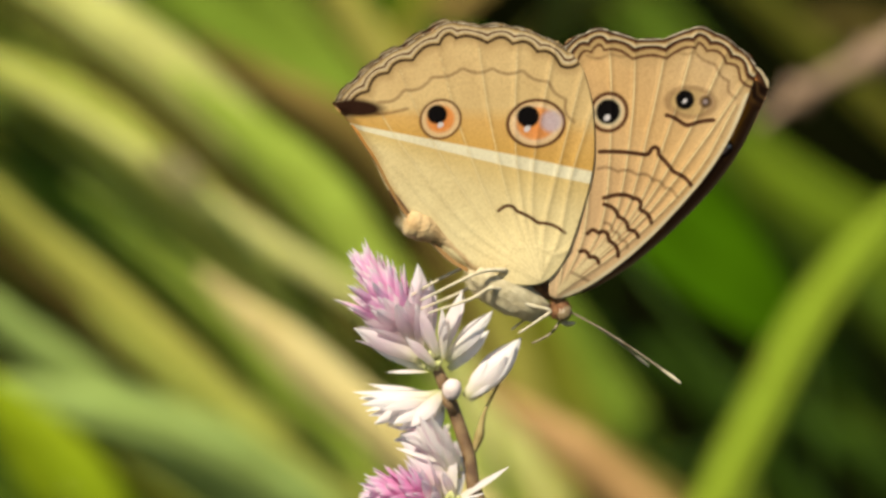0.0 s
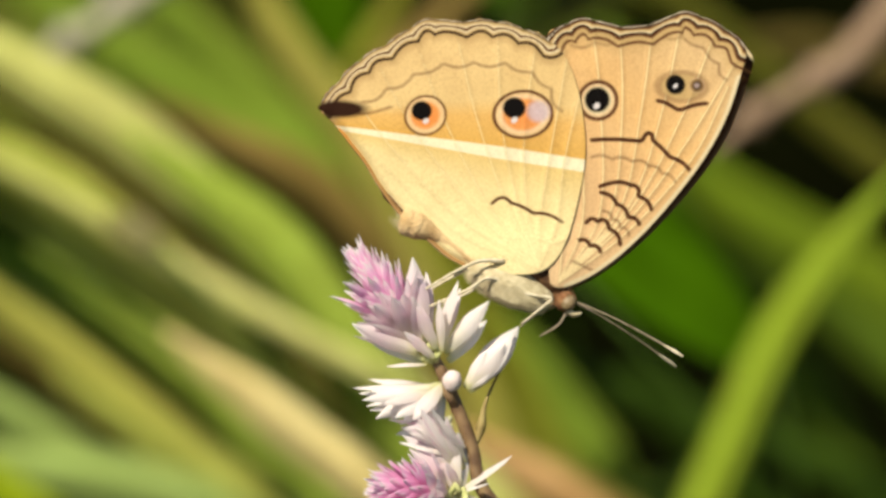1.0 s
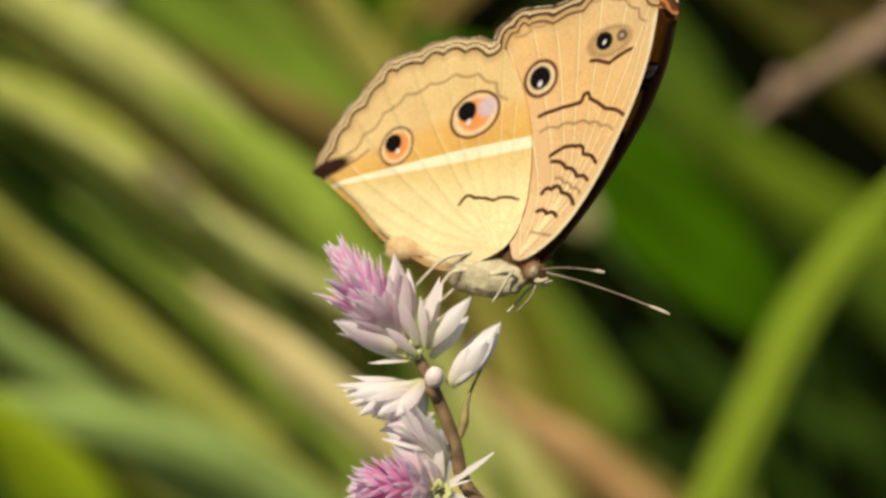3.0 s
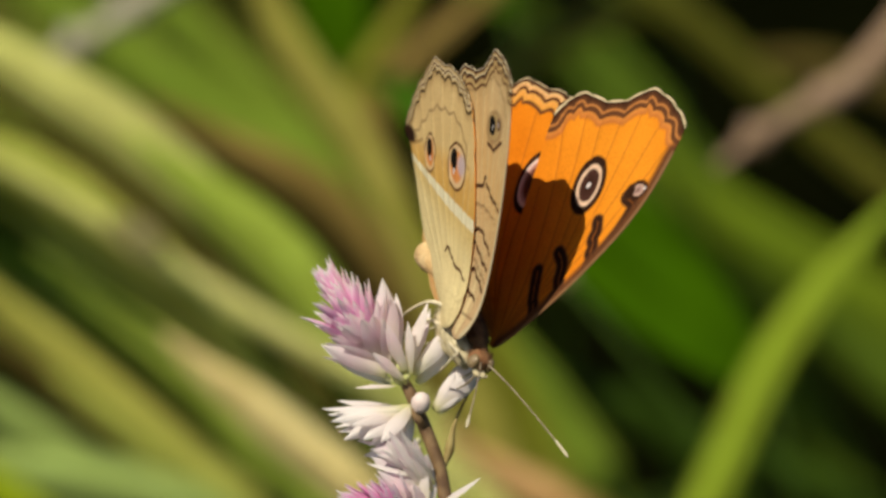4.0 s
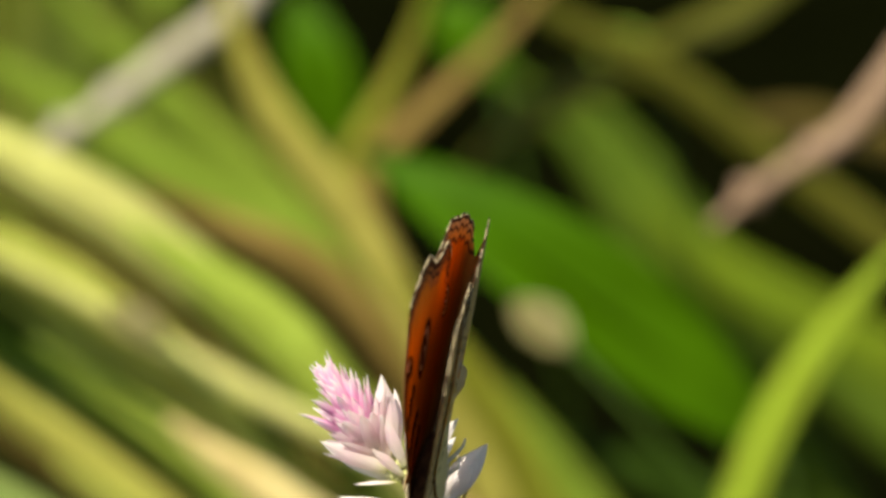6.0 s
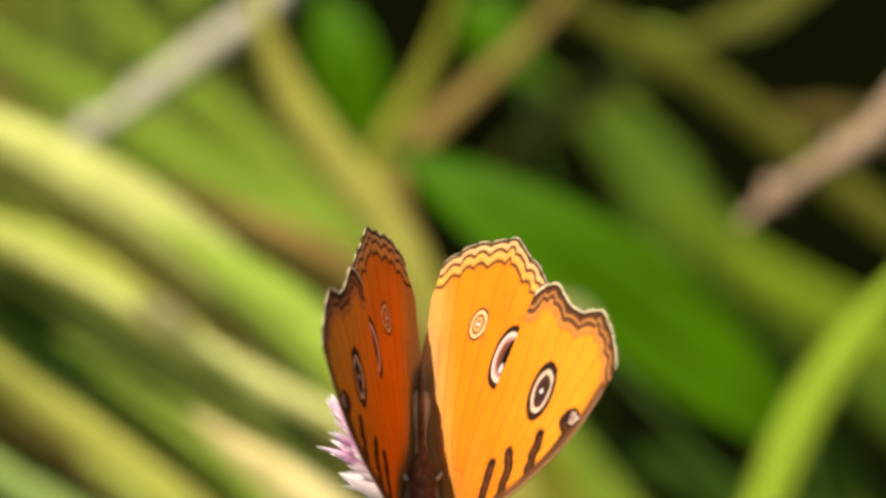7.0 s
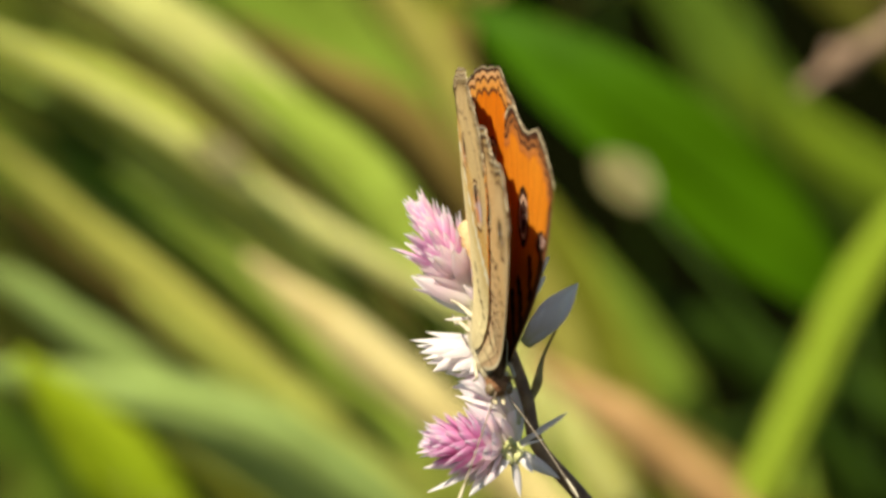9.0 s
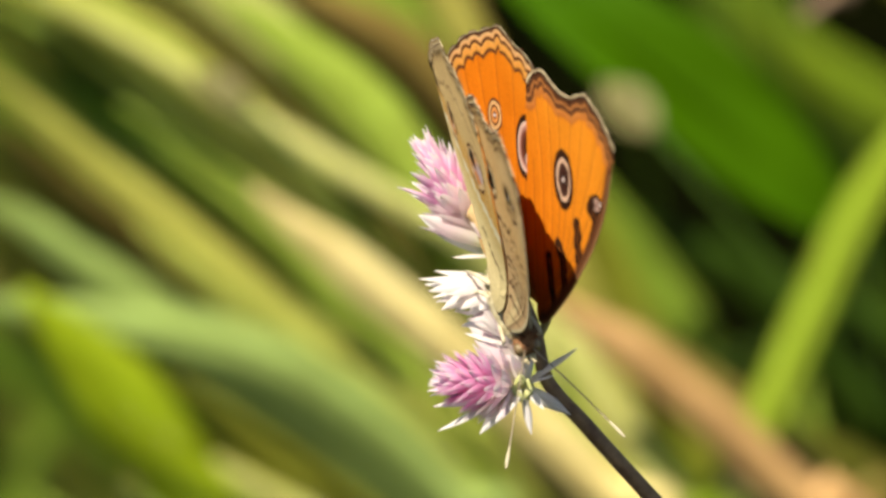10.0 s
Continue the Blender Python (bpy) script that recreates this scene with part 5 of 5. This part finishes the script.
def butterfly():
    root = thing("butterfly", "orange butterfly with eyespots and tan undersides on flower", "butterfly")
    bm = bmesh.new()
    blob(bm, Vector((-3.2, 0, 0.7)) * U, (4.7 * U, 1.85 * U, 2.0 * U), (0, -12, 0), 0.16, 30)
    part("thorax", bm, FUZZ, root, "fuzzy cream thorax")
    bm = bmesh.new()
    blob(bm, Vector((-3.6, 0, 2.9)) * U, (5.4 * U, 1.25 * U, 1.3 * U), (0, -12, 0), 0.18, 24)
    blob(bm, Vector((-11.5, 0, 1.2)) * U, (8.0 * U, 0.36 * U, 1.2 * U), (0, -4, 0), 0.1, 24)
    part("back", bm, FUZZ_BROWN, root, "dark brown furry back")
    rng = random.Random(5)
    for low in (True, False):
        bm = bmesh.new()
        for i in range(1300):
            d = Vector((rng.gauss(0, 1), rng.gauss(0, 1), rng.gauss(0, 1) + (-0.5 if low else 0.9))).normalized()
            tail = low and i % 8 == 0
            c = Vector((-15.3, 0, -0.4)) if tail else Vector((-3.1, 0, 0.7 if low else 2.5))
            s = Vector((1.0, 0.9, 0.9)) if tail else Vector((4.6, 1.8 if low else 1.4, 1.95 if low else 1.6))
            foot = c + Vector((d.x * s.x, d.y * s.y, d.z * s.z + 0.2 * d.x * s.x))
            end = foot + d * rng.uniform(0.2, 0.5) + Vector((-0.8, 0, -0.1)) * rng.uniform(0.4, 1.1)
            side = d.cross(Vector((0.3, 0.5, 0.8))).normalized() * 0.03
            up = d.cross(side).normalized() * 0.03
            v = [bm.verts.new(q * U) for q in (foot + side, foot - side, foot + up, end)]
            for t in ((0, 1, 3), (1, 2, 3), (2, 0, 3)):
                bm.faces.new([v[k] for k in t])
        tagged(part("fur", bm, FUZZ if low else FUZZ_BROWN, root, "fine cream hairs" if low else "fine brown hairs"), kind="stuff")
    bm = bmesh.new()
    way = spline([Vector((-5.0, 0, 0.9)), Vector((-9.0, 0, 0.6)), Vector((-12.0, 0, 0.5)), Vector((-13.9, 0, 0.1)), Vector((-15.2, 0, -0.3)), Vector((-16.2, 0, -0.7))], 41)
    tube(bm, [q * U for q in way], [(0.66 - 0.22 * math.sin(min(1.0, k / 26) * math.pi) + 0.36 * min(1.0, max(0.0, (k - 15) / 9))) * (1 + 0.05 * abs(math.sin(k * math.pi / 6))) * (1.0 if k < 37 else (0.95, 0.85, 0.68, 0.4)[k - 37]) * 1.35 * U for k in range(41)], 18, 82)
    part("abdomen", bm, ABDOMEN, root, "orange-tan ringed abdomen")
    bm = bmesh.new()
    blob(bm, Vector((2.1, 0, 2.8)) * U, (1.1 * U, 1.25 * U, 1.05 * U), (0, 10, 0), 0.14, 20)
    head = part("head", bm, HEAD, root, "brown furry head")
    bm = bmesh.new()
    for i in range(420):
        d = Vector((rng.gauss(0, 1), rng.gauss(0, 1), rng.gauss(0, 1) + 0.3)).normalized()
        foot = Vector((2.0, 0, 2.8)) + Vector((d.x * 1.1, d.y * 1.2, d.z * 1.05))
        end = foot + d * rng.uniform(0.2, 0.5) + Vector((-0.2, 0, 0.1))
        side = d.cross(Vector((0.3, 0.5, 0.8))).normalized() * 0.03
        v = [bm.verts.new(q * U) for q in (foot + side, foot - side, foot + d.cross(side).normalized() * 0.03, end)]
        for t in ((0, 1, 3), (1, 2, 3), (2, 0, 3)):
            bm.faces.new([v[k] for k in t])
    tagged(part("fur", bm, HEAD, head, "short brown hairs"), kind="stuff")
    for s in (-1, 1):
        bm = bmesh.new()
        blob(bm, Vector((2.5, 0.85 * s, 2.8)) * U, (0.75 * U, 0.55 * U, 0.85 * U), (0, 0, 0), 0.0, 16)
        part("eye", bm, EYE_MAT, head, "olive brown compound eye")
        rod(head, "antenna", FEELER, [(2.9, 0.4 * s, 3.3), (6.2, 2.0 * s, 4.0), (10.2, 3.9 * s, 4.5), (14.4, 5.9 * s, 4.8)], [0.10, 0.07, 0.07, 0.09], "thin antenna with pale club")
        rod(head, "antenna_club", LEG, [(12.9, 5.2 * s, 4.70), (14.0, 5.72 * s, 4.78), (15.0, 6.18 * s, 4.82)], [0.09, 0.17, 0.10])
        rod(head, "palp", FUZZ, [(2.8, 0.4 * s, 2.2), (3.6, 0.4 * s, 2.2), (4.2, 0.35 * s, 2.8)], [0.32, 0.28, 0.1], "cream palp")
        rod(root, "leg", LEG, [(-5.2, 1.4 * s, 2.2), (-7.2, 2.3 * s, 0.6), (-8.6, 2.4 * s, -2.0), (-10.2, 2.0 * s, -5.8)], [0.26, 0.2, 0.15, 0.1], "thin cream leg")
        rod(root, "leg", LEG, [(-4.0, 1.3 * s, 0.6), (-5.6, 2.2 * s, -0.4), (-6.4, 2.3 * s, -2.4), (-8.6, 1.6 * s, -6.2)], [0.26, 0.2, 0.15, 0.1], "thin cream leg")
        rod(root, "leg", LEG, [(-3.0, 1.1 * s, 0.2), (-0.8, 1.7 * s, 1.2), (0.9, 1.9 * s, 2.0), (0.7, 1.8 * s, 0.8), (0.0, 1.4 * s, -1.8)], [0.24, 0.2, 0.17, 0.14, 0.1], "thin cream leg")
    rod(head, "proboscis", FEELER, [(2.9, 0, 2.0), (3.0, 0, 0.4), (2.2, 0, -1.6)], [0.14, 0.12, 0.08])
    parts = {}
    for s, nm in ((-1, "right"), (1, "left")):
        parts["fore_" + nm] = wing("forewing", root, FORE, FORE_EDGE, 8, (-7.0, 19.0), fore_fields, (FORE_UPPER, FORE_UNDER), s, 0, "scalloped forewing, orange above and tan below")
        parts["hind_" + nm] = wing("hindwing", root, HIND, HIND_EDGE, 9, (-15.0, 10.0), hind_fields, (HIND_UPPER, HIND_UNDER), s, 1, "scalloped hindwing with round eyespots")
    return root, parts


BUTTERFLY, WINGS = butterfly()


# ---- what moves ----
def motions():
    walk(FLOWER, [
        (0.0, pose(-0.00810, 0.00011, 0.55044, -14.00, 0.00, -0.00)),
        (0.5, pose(-0.00629, 0.00065, 0.55254, -13.86, 0.25, -0.21)),
        (1.0, pose(-0.00502, 0.00121, 0.55478, -13.74, 0.72, -0.44)),
        (1.5, pose(-0.00831, 0.00073, 0.55291, -13.89, 0.17, -0.11)),
        (2.0, pose(-0.00929, 0.00038, 0.55147, -14.02, -2.06, 0.46)),
        (3.5, pose(-0.00955, 0.00045, 0.55178, -13.89, -1.09, 0.21)),
        (4.0, pose(-0.00786, 0.00100, 0.55388, -13.67, -0.06, -0.24)),
        (4.5, pose(-0.00525, 0.00141, 0.55541, -13.48, 2.50, -1.15)),
        (5.0, pose(-0.00794, 0.00054, 0.55188, -13.56, 2.55, -0.96)),
        (5.5, pose(-0.01092, 0.00006, 0.55001, -13.49, 0.56, -0.25)),
        (5.7, pose(-0.00974, 0.00034, 0.55105, -13.36, 1.30, -0.50)),
        (6.8, pose(-0.00713, 0.00084, 0.55297, -13.13, 2.24, -0.86)),
        (7.0, pose(-0.00939, -0.00007, 0.54929, -13.22, -0.70, 0.05)),
        (7.5, pose(-0.00768, -0.00031, 0.54861, -13.43, -0.28, 0.17)),
        (8.0, pose(-0.00630, 0.00084, 0.55343, -13.54, 0.40, 0.02)),
        (8.5, pose(-0.00609, 0.00091, 0.55375, -13.81, 1.20, -0.12)),
        (9.0, pose(-0.00713, 0.00075, 0.55309, -14.14, 0.76, 0.11)),
        (9.5, pose(-0.00685, 0.00033, 0.55132, -14.41, 1.70, -0.16)),
        (10.0, pose(-0.00692, 0.00060, 0.55227, -14.59, 0.37, 0.25)),
    ])
    walk(BUTTERFLY, [
        (0.0, pose(0.00737, -0.00246, 0.54435, -8.63, 42.58, 8.14)),
        (0.5, pose(0.00926, -0.00194, 0.54661, -13.42, 40.73, 0.12)),
        (1.0, pose(0.01111, 0.00041, 0.54756, -24.55, 38.02, -13.71)),
        (1.5, pose(0.00802, -0.00086, 0.54670, -33.25, 31.60, -26.37)),
        (2.0, pose(0.00716, -0.00199, 0.54619, -39.27, 23.83, -35.59)),
        (3.5, pose(0.00550, -0.00277, 0.54711, -24.35, 5.39, -57.05)),
        (3.8, pose(0.00488, -0.00361, 0.54621, -25.15, 19.56, -71.15)),
        (4.0, pose(0.00466, -0.00420, 0.54542, -27.86, 33.40, -78.05)),
        (4.2, pose(0.00613, -0.00471, 0.54499, -21.87, 31.75, -80.67)),
        (4.5, pose(0.00552, -0.00504, 0.54605, -34.03, 31.78, -102.50)),
        (4.8, pose(0.00299, -0.00694, 0.54240, -45.33, 54.68, -139.11)),
        (5.0, pose(0.00165, -0.00799, 0.54019, -33.44, 54.65, -129.41)),
        (5.3, pose(0.00016, -0.00971, 0.53941, -31.41, 59.51, -129.33)),
        (5.5, pose(-0.00085, -0.00992, 0.53853, -27.13, 59.57, -125.77)),
        (5.7, pose(-0.00015, -0.00961, 0.53958, -27.99, 59.18, -127.06)),
        (6.8, pose(0.00037, -0.00965, 0.53898, -9.47, 47.80, -96.60)),
        (7.0, pose(-0.00215, -0.00995, 0.53789, -7.98, 46.77, -94.63)),
        (7.5, pose(-0.00155, -0.01057, 0.53568, -3.54, 51.62, -90.34)),
        (7.8, pose(-0.00008, -0.01027, 0.53704, 2.31, 58.25, -82.44)),
        (8.0, pose(0.00084, -0.00906, 0.53788, 2.02, 55.55, -81.91)),
        (8.5, pose(0.00122, -0.00867, 0.53979, -0.65, 56.83, -82.29)),
        (9.0, pose(-0.00021, -0.00900, 0.53878, -3.85, 56.63, -80.29)),
        (9.2, pose(0.00020, -0.00928, 0.53772, -3.20, 54.48, -76.67)),
        (9.5, pose(0.00160, -0.00962, 0.53652, 7.33, 52.19, -68.00)),
        (9.7, pose(0.00109, -0.00973, 0.53615, 10.00, 52.13, -64.31)),
        (10.0, pose(0.00168, -0.00978, 0.53596, 14.99, 51.91, -65.48)),
    ])
    # seconds, opening of the animal's right and left wings, sweep of the right and left forewings, twist of the right forewing
    beats = [
        (0.0, 1.5, 2.7, 8.0, 12.9, 0),
        (0.5, 1.8, 2.9, 8.6, 13.0, 0),
        (1.0, 1.8, 2.5, 8.2, 10.1, 0),
        (1.5, 2.4, 3.4, 7.6, 10.0, 0),
        (2.0, 2.6, 3.9, 8.0, 10.0, 0),
        (3.5, 4.7, 3.5, 9.7, 7.2, 0),
        (3.8, 10.8, 0.8, 5.2, 8.3, 0),
        (4.0, 22.5, 11.3, -4.2, -3.1, 0),
        (4.2, 22.8, 18.3, -5.7, -3.4, 3),
        (4.5, 26.8, 18.5, -8.1, -3.2, 9),
        (4.8, 5.7, 7.6, -22.8, -2.5, 5),
        (5.0, 2.3, 2.5, -17.9, 1.4, 0),
        (5.3, 3.9, 0.8, -20.2, -2.4, 0),
        (5.5, 3.2, 1.3, -20.3, -2.2, 0),
        (5.7, 2.8, 1.7, -20.3, -2.2, 0),
        (6.8, 11.8, 28.3, -0.9, -1.0, 0),
        (7.0, 18.8, 31.3, -0.8, 0.0, 0),
        (7.5, 16.4, 20.9, -6.4, -3.8, 0),
        (7.8, 0.8, 4.0, -2.6, -6.4, 0),
        (8.0, 1.1, 1.3, -4.3, -4.7, 0),
        (8.5, 2.7, 0.8, -6.9, -7.3, 0),
        (9.0, 7.7, 0.8, 0.2, -7.3, 0),
        (9.2, 12.9, 1.8, 1.6, -3.9, 0),
        (9.5, 23.6, 13.6, -14.0, -0.9, 0),
        (9.7, 26.9, 19.2, -8.8, -2.3, 0),
        (10.0, 3.2, 14.6, 3.0, -1.1, 0),
    ]
    for s, nm, k in ((-1, "right", 1), (1, "left", 2)):
        walk(WINGS["hind_" + nm], [(b[0], pose(0, 0.00012 * s, 0, -s * b[k])) for b in beats])
        walk(WINGS["fore_" + nm], [(b[0], pose(0, 0.00012 * s, 0, -s * (b[k] - (0.55 * b[5] if s < 0 else 0))) @ pose(0, 0, 0, 0, b[k + 2], b[5] if s < 0 else 0)) for b in beats])


motions()
